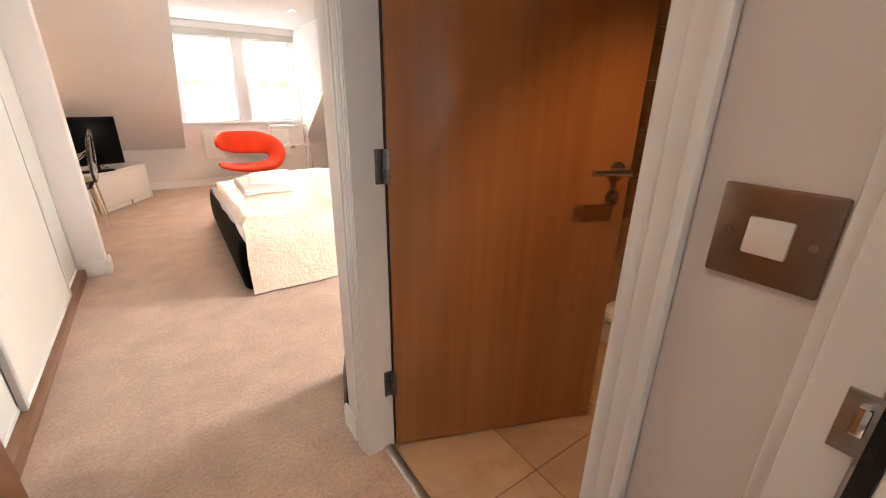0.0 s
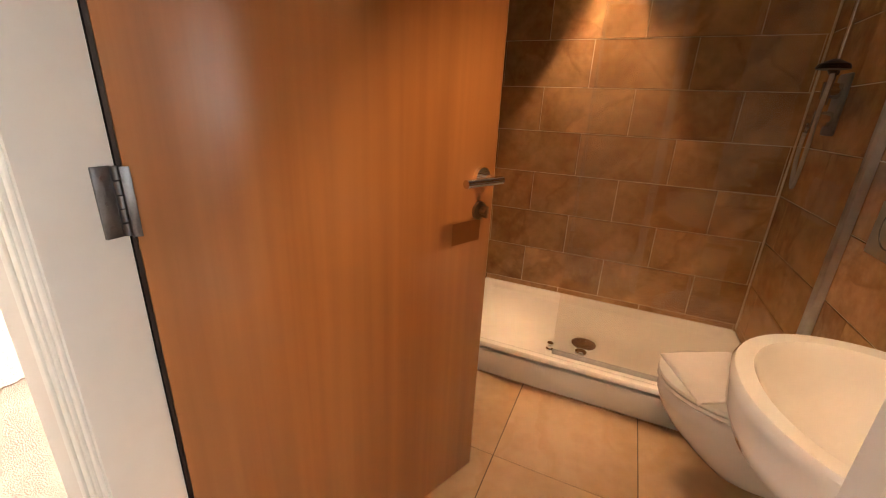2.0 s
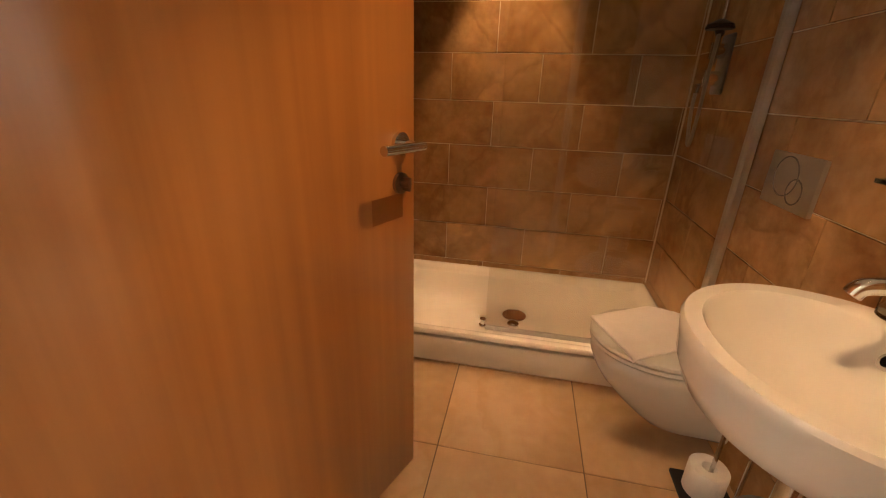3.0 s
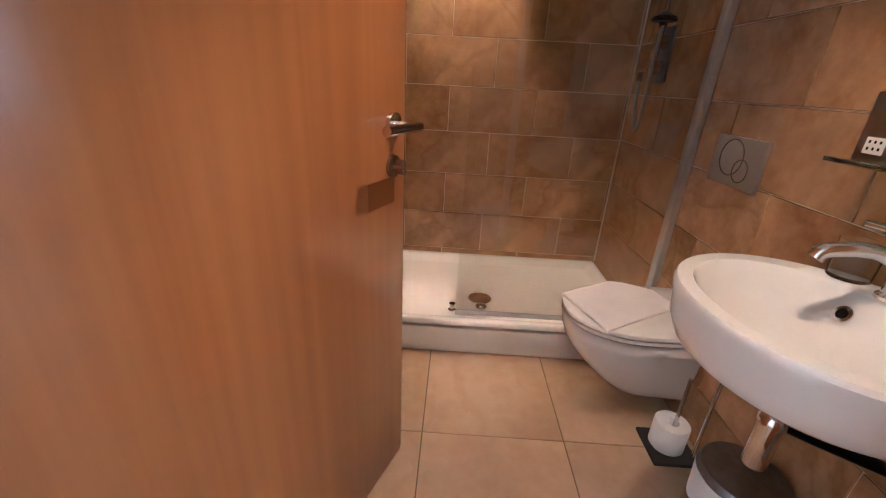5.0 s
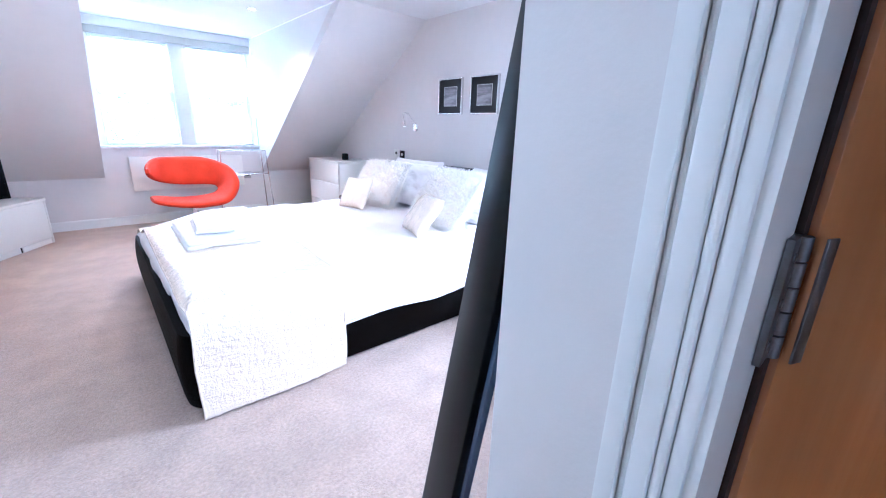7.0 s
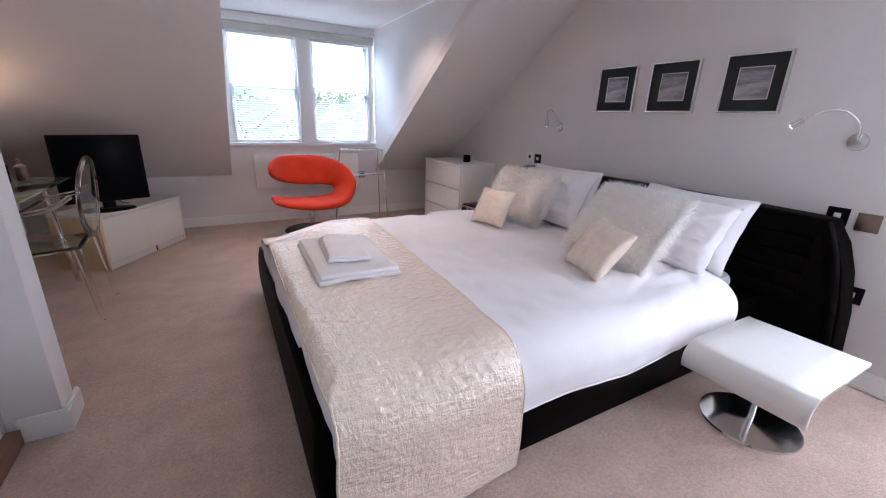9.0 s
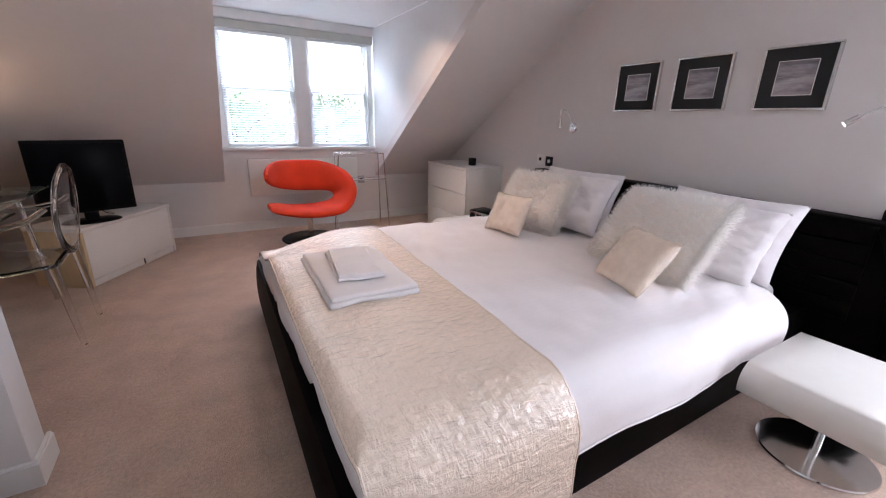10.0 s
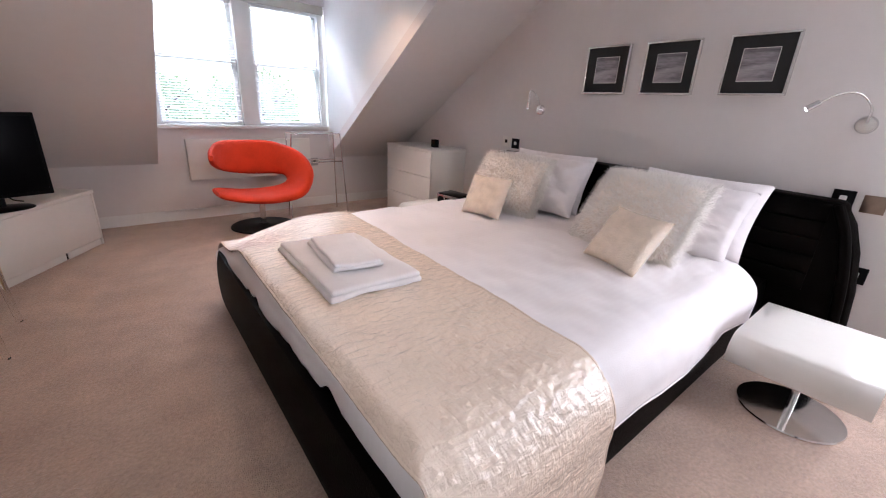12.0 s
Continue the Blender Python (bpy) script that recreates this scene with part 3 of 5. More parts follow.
for xa, xb in ((0.765, 1.455), (1.60, 2.265)):
    for za, zb, yy in ((0.886, 1.49, 7.15), (1.46, 2.064, 7.185)):
        bm = B(xa + 0.002, xa + 0.045, yy, yy + 0.035, za, zb, 0.003)
        box(bm, xb - 0.045, xb - 0.002, yy, yy + 0.035, za, zb, 0.003)
        box(bm, xa + 0.045, xb - 0.045, yy, yy + 0.035, za, za + 0.045, 0.003)
        box(bm, xa + 0.045, xb - 0.045, yy, yy + 0.035, zb - 0.04, zb, 0.003)
        s = part("sash", bm, WHITE, wi)
        p = part("pane", B(xa + 0.04, xb - 0.04, yy + 0.015, yy + 0.02, za + 0.04, zb - 0.035), GLASS, s)
        p.visible_shadow = False
for n, (xa, xb) in enumerate(((0.775, 1.447), (1.608, 2.257))):
    bl = thing("venetian_blind", "white lowered venetian blind with open slats", "blind", "dormer blinds", at=(0, 0, 0))
    part("head_rail", B(xa, xb, 7.105, 7.135, 1.955, 1.984, 0.003), BLIND, bl)
    part("bottom_rail", B(xa, xb, 7.11, 7.132, 0.90, 0.915, 0.003), BLIND, bl)
    for k in range(44):
        z = 0.93 + k * 0.0232
        part("slat", B(xa + 0.004, xb - 0.004, -0.011, 0.011, -0.0004, 0.0004, m=pose(0, 7.12, z, 15, 0, 0)), BLIND, bl)
    for xx in (xa + 0.1, xb - 0.1):
        bm = bmesh.new()
        tube(bm, [(xx, 7.107, 0.91), (xx, 7.107, 1.96)], 0.0009, 5)
        part("cord", bm, BLIND, bl)
# assumed landing window behind the entrance, unseen, added to brighten the door lining
w3 = thing("window_3", "assumed white landing window behind the entrance, never in view", "window", kind="structure", at=(0, 0, 0))
bm = B(-0.1, -0.05, -1.58, -1.53, 0.9, 2.0)
box(bm, 0.65, 0.7, -1.58, -1.53, 0.9, 2.0)
box(bm, -0.05, 0.65, -1.58, -1.53, 0.9, 0.95)
box(bm, -0.05, 0.65, -1.58, -1.53, 1.95, 2.0)
part("window_frame", bm, WHITE, w3)
p = part("pane", B(-0.06, 0.66, -1.56, -1.555, 0.94, 1.96), GLASS, w3)
p.visible_shadow = False
# assumed side window, off the walked view, added to light the bed's near side
w2 = thing("window_2", "assumed tall white side window in the head wall, never in view", "window", kind="structure", at=(0, 0, 0))
bm = B(HEAD + 0.03, HEAD + 0.09, 1.70, 1.75, 0.25, 2.05)
box(bm, HEAD + 0.03, HEAD + 0.09, 2.41, 2.46, 0.25, 2.05)
box(bm, HEAD + 0.03, HEAD + 0.09, 1.75, 2.41, 0.25, 0.30)
box(bm, HEAD + 0.03, HEAD + 0.09, 1.75, 2.41, 2.0, 2.05)
part("window_frame", bm, WHITE, w2)
p = part("pane", B(HEAD + 0.055, HEAD + 0.06, 1.74, 2.42, 0.29, 2.01), GLASS, w2)
p.visible_shadow = False

wall("wall_house_below", "plain rendered walls of the storeys below", (-1.3, 3.35, -1.6, 7.22, -5.5, -0.102))
# outside: lawn and trees below the sill
bm = bmesh.new()
sheet(bm, lambda u, v: Vector((-400 + 800 * u, -300 + 900 * v, -5.5)), 8, 8)
single("ground", bm, LAWN, "grass far below the attic window", "ground", "structure")


def tree(name, x, y, h, r, seed):
    rnd = random.Random(seed)
    t = thing(name, "leafy green garden tree outside the window", "tree", "garden trees", at=(x, y, -5.5))
    bm = bmesh.new()
    tube(bm, [(0, 0, 0), (0.1, 0.05, h * 0.35), (0.0, 0.1, h * 0.75)], [0.22, 0.16, 0.05], 9)
    for k in range(7):
        a = k * 0.9
        z = h * (0.3 + 0.06 * k)
        tube(bm, [(0.05, 0.05, z), (math.cos(a) * r * 0.5, math.sin(a) * r * 0.5, z + r * 0.4), (math.cos(a) * r * 0.85, math.sin(a) * r * 0.85, z + r * 0.6)], [0.07, 0.04, 0.015], 6)
    part("trunk", bm, BARK, t)
    verts, faces = [], []
    for k in range(2600):
        d = Vector((rnd.gauss(0, 1), rnd.gauss(0, 1), rnd.gauss(0, 1))).normalized() * r * rnd.uniform(0.5, 1.0) ** 0.6
        lump = 0.8 + 0.35 * noise.noise(d * 0.9 + Vector((seed, 0, 0)))
        c = Vector((d.x * lump, d.y * lump, h * 0.72 + d.z * lump * 0.8))
        u = Vector((rnd.gauss(0, 1), rnd.gauss(0, 1), rnd.gauss(0, 1))).normalized() * 0.16
        v = u.cross(Vector((rnd.gauss(0, 1), rnd.gauss(0, 1), rnd.gauss(0, 1)))).normalized() * 0.09
        n = len(verts)
        verts += [c - u, c + v, c + u, c - v]
        faces.append((n, n + 1, n + 2, n + 3))
    me = bpy.data.meshes.new("crown")
    me.from_pydata([tuple(v) for v in verts], [], faces)
    me.materials.append(LEAF)
    ob = new("crown", me)
    ob.parent = t
    tagged(ob, kind="stuff")


tree("tree", 2.2, 27, 8.0, 2.7, 3)
tree("tree", 7.2, 28, 8.3, 3.0, 8)
bm = B(-160, 160, 90, 90.5, -5.4, 120)
single("backdrop", bm, SKYWALL, "glowing overcast sky above far trees with their haze painted in", "sky", "structure")

# ---- ceiling lights ----


def downlight(x, y, energy, cone=75, color=WARM, z=H, blend=0.7):
    d = thing("downlight", "small recessed chrome ceiling downlight, lit", "downlight", "ceiling downlights", at=(x, y, z))
    bm = bmesh.new()
    lathe(bm, (0, 0, 0), [(0.028, -0.001), (0.041, -0.001), (0.043, -0.004), (0.041, -0.007), (0.030, -0.004), (0.028, -0.002)], 28)
    part("bezel", bm, CHROME, d)
    bm = bmesh.new()
    lathe(bm, (0, 0, 0), [(0.027, -0.003), (0.027, -0.0045), (0.01, -0.006)], 20)
    part("bulb", bm, BULB, d)
    lamp("downlight_beam", "SPOT", pose(x, y, z - 0.02), energy, color, cone=cone, blend=blend, r=0.025)


for x, y in ((0.99, 5.5), (1.45, 4.95), (1.91, 5.6)):
    downlight(x, y, 36, 120, (1.0, 0.67, 0.42))
# two assumed hall downlights, unseen, added to brighten hall and bathroom door
downlight(0.25, 2.02, 16, 120, (1.0, 0.95, 0.90))
downlight(0.12, 0.52, 9, 120, (1.0, 0.88, 0.76))
downlight(2.78, 0.95, 40, 58, blend=0.5)
downlight(1.42, 0.62, 26, 80, blend=0.5)

# ---- bathroom ----
# shower tray
st = thing("shower_tray", "raised white acrylic shower tray", "shower tray", at=(0, 0, 0))
bm = bmesh.new()
box(bm, 2.19, 2.95, 0.10, 1.485, 0.0, 0.13, 0.012)
part("riser", bm, ACRYLIC, st)
bm = bmesh.new()


def tray_top(u, v):
    x, y = 2.185 + 0.768 * u, 0.097 + 1.39 * v
    e = min(u * 0.768, (1 - u) * 0.768, v * 1.39, (1 - v) * 1.39)
    k = min(1, max(0, (e - 0.035) / 0.05))
    k = k * k * (3 - 2 * k)
    return Vector((x, y, 0.158 - 0.03 * k - (0.012 if e < 0.004 else 0)))


sheet(bm, tray_top, 60, 90)
part("basin", bm, ACRYLIC, st, thick=0.012)
bm = bmesh.new()
lathe(bm, (2.46, 0.807, 0.128), [(0.058, 0.0), (0.057, 0.008), (0.045, 0.014), (0.01, 0.016)], 30)
part("drain_cover", bm, CHROME, st, "chrome drain cover")
# floor guide and glass
sg = thing("shower_screen", "clear glass shower screen in chrome profiles", "shower screen", at=(0, 0, 0))
p = part("glass_pane", B(2.253, 2.259, 0.115, 0.93, 0.185, 2.0), SHOWERGLASS, sg)
p.visible_shadow = False
part("wall_profile", B(2.235, 2.277, 0.091, 0.116, 0.162, 2.02, 0.003), SATINALU, sg, "chrome wall profile")
part("inner_profile", B(2.281, 2.30, 0.091, 0.108, 0.162, 2.02, 0.003), SATINALU, sg)
part("bottom_seal", B(2.250, 2.262, 0.12, 0.93, 0.163, 0.185, 0.002), GREYPLASTIC, sg)
part("top_rail", B(2.245, 2.267, 0.115, 1.49, 2.0, 2.035, 0.003), SATINALU, sg)
for (x, y, r) in ((2.290, 0.945, 0.014), (2.332, 0.81, 0.020)):
    bm = bmesh.new()
    lathe(bm, (x, y, 0.158), [(r * 1.2, 0), (r * 1.2, 0.006), (r * 0.7, 0.01), (r * 0.7, 0.026), (r, 0.03), (r, 0.036), (r * 0.4, 0.038)] if r < 0.018 else [(r * 1.3, 0), (r * 1.3, 0.008), (r * 0.9, 0.014), (r * 0.3, 0.016)], 18)
    part("floor_guide", bm, CHROME, sg, "small chrome floor guide")
# mixer, hose and handset
mx = thing("shower_mixer", "chrome thermostatic shower mixer with hose and riser", "shower mixer", at=(2.665, 0.09, 1.29))
part("plate", B(-0.055, 0.055, 0, 0.012, -0.13, 0.09, 0.008), HINGE, mx, "dark polished back plate")
for zz in (0.03, -0.07):
    bm = bmesh.new()
    tube(bm, [(0, 0.01, zz), (0, 0.055, zz)], 0.028, 20)
    box(bm, -0.006, 0.006, 0.05, 0.066, zz - 0.03, zz + 0.03, 0.002)
    part("control_knob", bm, CHROME, mx)
bm = bmesh.new()
tube(bm, [(-0.02, 0.05, -0.02), (-0.02, 0.05, 0.75)], 0.009, 12)
tube(bm, [(-0.02, 0.0, 0.68), (-0.02, 0.05, 0.68)], 0.009, 10)
part("riser_rail", bm, CHROME, mx)
bm = bmesh.new()
tube(bm, [(-0.02, 0.05, 0.09), (-0.06, 0.075, 0.11)], 0.016, 14)
lathe(bm, (-0.075, 0.075, 0.10), [(0.01, 0.03), (0.045, 0.012), (0.05, 0.0), (0.046, -0.004)], 24, m=None)
part("handset", bm, BLACK, mx, "dark round handset")
bm = bmesh.new()
tube(bm, smooth_curve([(-0.04, 0.06, 0.09), (-0.03, 0.06, -0.05), (0.0, 0.05, -0.20), (0.03, 0.045, -0.325), (0.075, 0.04, -0.325), (0.13, 0.035, -0.20), (0.16, 0.025, -0.12)]), 0.0075, 10)
part("hose", bm, STEEL, mx, "metal shower hose")
part("hose_outlet", B(0.142, 0.178, 0, 0.035, -0.125, -0.085, 0.006), CHROME, mx)

# toilet
wc = thing("toilet", "white wall-hung toilet with its lid closed", "toilet", at=(1.975, 0.09, 0))


def wc_ring(i, seg, z, half, front, back):
    """A D-shaped outline against the wall: half its half-width, front its reach, back its half-width at the wall."""
    t = i / (seg - 1)
    a = math.pi * t
    straight = front * 0.46
    if t < 0.16:
        k = t / 0.16
        return Vector((back + (half - back) * k ** 0.7, straight * k, z))
    if t > 0.84:
        k = (1 - t) / 0.16
        return Vector((-back - (half - back) * k ** 0.7, straight * k, z))
    a = math.pi * (t - 0.16) / 0.68
    return Vector((half * math.cos(a), straight + (front - straight) * math.sin(a) ** 0.88, z))


def wc_loft(levels, seg=46):
    """levels of z, half-width, reach and half-width at the wall."""
    bm = bmesh.new()
    last = None
    for level in levels:
        now = [bm.verts.new(wc_ring(i, seg, *level)) for i in range(seg)]
        if last:
            bridge(bm, last, now)
        else:
            bm.faces.new(now[::-1])
        last = now
    bm.faces.new(last)
    return bm


part("bowl", wc_loft([(0.076, 0.065, 0.18, 0.075), (0.080, 0.082, 0.225, 0.088), (0.096, 0.096, 0.262, 0.098), (0.13, 0.112, 0.30, 0.105), (0.18, 0.136, 0.352, 0.112), (0.235, 0.158, 0.402, 0.118), (0.285, 0.172, 0.434, 0.122), (0.322, 0.178, 0.448, 0.126), (0.330, 0.179, 0.451, 0.172), (0.360, 0.18, 0.452, 0.176), (0.366, 0.177, 0.448, 0.172), (0.366, 0.16, 0.43, 0.155)]), CERAMIC, wc)
part("seat", wc_loft([(0.3665, 0.168, 0.438, 0.165), (0.371, 0.170, 0.44, 0.168), (0.372, 0.181, 0.455, 0.176), (0.376, 0.184, 0.459, 0.178), (0.386, 0.183, 0.458, 0.177), (0.388, 0.174, 0.448, 0.17)]), CERAMIC, wc)
part("lid", wc_loft([(0.3885, 0.172, 0.445, 0.168), (0.3915, 0.174, 0.447, 0.17), (0.392, 0.183, 0.459, 0.178), (0.396, 0.185, 0.461, 0.18), (0.404, 0.183, 0.459, 0.178), (0.409, 0.174, 0.449, 0.17), (0.411, 0.10, 0.36, 0.1)]), CERAMIC, wc)
for side in (-1, 1):
    bm = bmesh.new()
    tube(bm, [(side * 0.118, 0.07, 0.30), (side * 0.129, 0.07, 0.30)], 0.009, 14)
    part("fixing_cap", bm, GREYPLASTIC, wc, "grey plastic fixing cap")
# folded mat on the lid
bm = bmesh.new()
q = [Vector((2.225, 0.22)), Vector((2.035, 0.545)), Vector((1.80, 0.455)), Vector((1.985, 0.14))]


def cloth_on_lid(u, v):
    p = q[0].lerp(q[1], u).lerp(q[3].lerp(q[2], u), v)
    r = (Vector((p.x - 1.985, (p.y - 0.37) * 0.75))).length
    z = 0.414 + 0.002 * noise.noise(Vector((p.x * 30, p.y * 30, 0))) - max(0, r - 0.185) * 0.75
    return Vector((p.x, p.y, z))


sheet(bm, cloth_on_lid, 24, 24)
single("bath_mat", bm, TOWEL, "folded white cotton bath mat on the toilet lid", "towel", thick=0.006)
for nm, yy in (("trim_corner_south", 0.0915), ("trim_corner_north", 1.487)):
    single(nm, B(2.951, 2.9595, yy, yy + 0.0075, 0.165, H - 0.004, 0.002), GROUT, "pale sealant line down the tiled shower corner", "trim", "structure")
fp = thing("flush_plate", "chrome dual flush plate with two round buttons", "flush plate", at=(1.997, 0.09, 0.933))
part("plate", B(-0.115, 0.115, 0, 0.014, -0.075, 0.075, 0.004), SATINALU, fp)
for dx, dz, r in ((0.02, 0.012, 0.055), (-0.035, -0.022, 0.034)):
    bm = bmesh.new()
    pts = [(dx + r * math.cos(a * math.pi / 16), 0.0145, dz + r * math.sin(a * math.pi / 16)) for a in range(33)]
    tube(bm, pts, 0.0022, 6)
    part("button", bm, HINGE, fp)

# basin
ba = thing("basin", "white wall-hung oval ceramic basin", "basin", at=(1.335, 0.09, 0.79))
bm = bmesh.new()
seg = 56


def oval(k, rx, ry, y, z):
    out = []
    for i in range(seg):
        a = 2 * math.pi * i / seg
        c, s = math.cos(a), math.sin(a)
        yy = y + ry * (s if s > 0 else s * 1.0)
        out.append(k.verts.new((rx * math.copysign(abs(c) ** 0.92, c), max(0.002, yy), z)))
    return out


rows = [(0.10, 0.10, 0.20, -0.140), (0.18, 0.16, 0.22, -0.137), (0.222, 0.198, 0.23, -0.126), (0.246, 0.217, 0.235, -0.108), (0.260, 0.228, 0.237, -0.075), (0.267, 0.232, 0.238, -0.03), (0.270, 0.235, 0.238, -0.008), (0.264, 0.230, 0.238, 0.0), (0.227, 0.184, 0.254, 0.0), (0.219, 0.177, 0.256, -0.007), (0.195, 0.154, 0.256, -0.05), (0.145, 0.114, 0.255, -0.085), (0.05, 0.045, 0.25, -0.106), (0.02, 0.02, 0.25, -0.108)]
last = None
for rx, ry, y, z in rows:
    now = oval(bm, rx * 0.915, ry * 0.94, y * 0.96, z)
    if last:
        bridge(bm, last, now)
    else:
        bm.faces.new(now[::-1])
    last = now
bm.faces.new(last)
part("bowl", bm, CERAMIC, ba)
bm = bmesh.new()
lathe(bm, (0, 0, 0), [(0.017, 0), (0.017, 0.004), (0.011, 0.005), (0.010, 0.001)], 20, m=pose(0.066, 0.117, -0.045, -62, 0, 0))
part("overflow_ring", bm, CHROME, ba, "chrome overflow ring")
bm = bmesh.new()
lathe(bm, (0, 0, 0), [(0.010, 0.0), (0.010, 0.0065), (0.004, 0.0065)], 16, m=pose(0.066, 0.117, -0.045, -62, 0, 0))
part("overflow_hole", bm, BLACK, ba)
bm = bmesh.new()
tube(bm, [(0.0, 0.22, -0.13), (0.0, 0.22, -0.235)], 0.014, 16)
lathe(bm, (0.0, 0.22, -0.375), [(0.020, 0), (0.023, 0.004), (0.023, 0.11), (0.026, 0.112), (0.026, 0.124), (0.017, 0.135)], 24)
lathe(bm, (0.0, 0.22, -0.16), [(0.022, 0), (0.024, 0.003), (0.024, 0.018), (0.018, 0.022)], 24)
part("bottle_trap", bm, CHROME, ba, "chrome bottle trap")
bm = bmesh.new()
tube(bm, smooth_curve([(0.0, 0.22, -0.255), (-0.03, 0.17, -0.262), (-0.11, 0.012, -0.285)]), 0.013, 12)
part("waste_pipe", bm, BLACK, ba, "black waste pipe to the wall")
bm = bmesh.new()
tube(bm, [(-0.105, 0.022, -0.284), (-0.112, 0.002, -0.285)], 0.026, 18)
part("wall_collar", bm, LACQUER, ba, "white wall collar")
tp = thing("basin_tap", "chrome basin mixer tap", "tap", at=(1.385, 0.15, 0.79))
bm = bmesh.new()
lathe(bm, (0, 0, 0), [(0.028, 0), (0.028, 0.006), (0.022, 0.012), (0.021, 0.085), (0.024, 0.095), (0.012, 0.10)], 24)
part("body", bm, CHROME, tp)
bm = bmesh.new()
tube(bm, smooth_curve([(0, 0, 0.06), (0.02, 0.05, 0.085), (0.045, 0.11, 0.075), (0.05, 0.125, 0.055)]), [0.015] * 24 + [0.013], 14)
part("spout", bm, CHROME, tp)
bm = bmesh.new()
tube(bm, [(0, 0, 0.10), (0.02, 0.03, 0.125), (0.045, 0.07, 0.13)], [0.014, 0.010, 0.007], 12)
part("lever", bm, CHROME, tp)
bm = bmesh.new()
lathe(bm, (0, 0, 0), [(0.034, 0), (0.036, 0.002), (0.038, 0.08), (0.036, 0.08), (0.033, 0.008), (0.005, 0.008)], 26)
tg = new("tumbler", mesh_of("tumbler", bm, GLASS))
tg.location = (1.475, 0.155, 0.791)
tagged(tg, "clear glass tumbler on the basin rim", "glass")
tg2 = copy_thing(tg, Matrix.Translation((1.28, 0.13, 0.791)))
# shaver socket, mirror and glass shelf
ss = thing("shaver_socket", "bronzed metal shaver socket with a white label", "socket", at=(1.60, 0.09, 1.075))
part("plate", B(-0.042, 0.042, 0, 0.006, -0.072, 0.072, 0.002), BRONZE, ss)
part("label_panel", B(-0.022, 0.022, 0.0062, 0.008, -0.052, -0.018, 0.001), LACQUER, ss, "white socket insert")
for k in range(6):
    part("slot", B(-0.014 + 0.012 * (k % 3), -0.010 + 0.012 * (k % 3), 0.0082, 0.009, -0.044 + 0.014 * (k // 3), -0.038 + 0.014 * (k // 3)), BLACK, ss)
mr = thing("bathroom_mirror", "large frameless mirror above the basin", "mirror", at=(1.24, 0.09, 1.0))
part("glass_pane", B(-0.30, 0.305, 0, 0.006, 0.02, 0.9, 0.001), MIRROR, mr)
gs = thing("glass_shelf", "green-edged glass shelf under the mirror", "shelf", at=(1.29, 0.09, 1.012))
part("pane", B(-0.30, 0.30, 0.0, 0.11, -0.004, 0.004, 0.001), GREENGLASS, gs)
for dx in (-0.22, 0.22):
    bm = bmesh.new()
    tube(bm, [(dx, 0.0, -0.012), (dx, 0.03, -0.012)], 0.008, 12)
    part("bracket", bm, CHROME, gs)
# paper holder and bin
ph = thing("toilet_paper_stand", "dark floor stand with a toilet brush rod", "paper stand", at=(1.74, 0.19, 0))
part("base", B(-0.075, 0.075, -0.075, 0.075, 0, 0.014, 0.003), MAT_BLACK, ph)
bm = bmesh.new()
tube(bm, [(0, 0, 0.014), (0, 0, 0.30)], 0.006, 10)
tube(bm, [(-0.05, -0.055, 0.014), (-0.05, -0.055, 0.40)], 0.006, 10)
part("rod", bm, CHROME, ph)
bm = bmesh.new()
lathe(bm, (1.745, 0.195, 0.016), [(0.021, 0), (0.052, 0), (0.055, 0.004), (0.055, 0.094), (0.052, 0.098), (0.021, 0.098), (0.019, 0.094), (0.019, 0.004)], 32)
single("toilet_roll", bm, PAPER, "white toilet roll on a dark stand", "toilet roll")
bn = thing("pedal_bin", "chrome pedal bin with a plastic liner", "bin", at=(1.44, 0.205, 0))
bm = bmesh.new()
lathe(bm, (0, 0, 0), [(0.098, 0), (0.1, 0.005), (0.1, 0.235), (0.098, 0.24)], 36)
part("body", bm, CHROME, bn)
bm = bmesh.new()
lathe(bm, (0, 0, 0), [(0.101, 0.241), (0.104, 0.246), (0.095, 0.262), (0.05, 0.273), (0.01, 0.276)], 36)
# darker steel than the body stands in for the lid's dark reflections
part("lid", bm, HINGE, bn, "polished lid, its dark reflections put into the colour")
bm = bmesh.new()
sheet(bm, lambda u, v: Vector(((0.104 + 0.008 * math.sin(u * 40) * v) * math.cos(2 * math.pi * u), (0.104 + 0.008 * math.sin(u * 31) * v) * math.sin(2 * math.pi * u), 0.242 - 0.06 * v * (1 + 0.4 * math.sin(u * 9)))), 60, 4)
part("liner", bm, PAPER, bn, "crinkled white bin liner")
part("pedal", B(-0.02, 0.02, 0.1, 0.135, 0.012, 0.02, 0.003), BLACK, bn)

# ---- bedroom: bed ----
BX0, BX1, BY0, BY1, BTOP = 0.735, 3.04, 3.055, 5.05, 0.465
bed = thing("bed", "super-king bed upholstered in dark brown leather", "bed", at=(0, 0, 0))


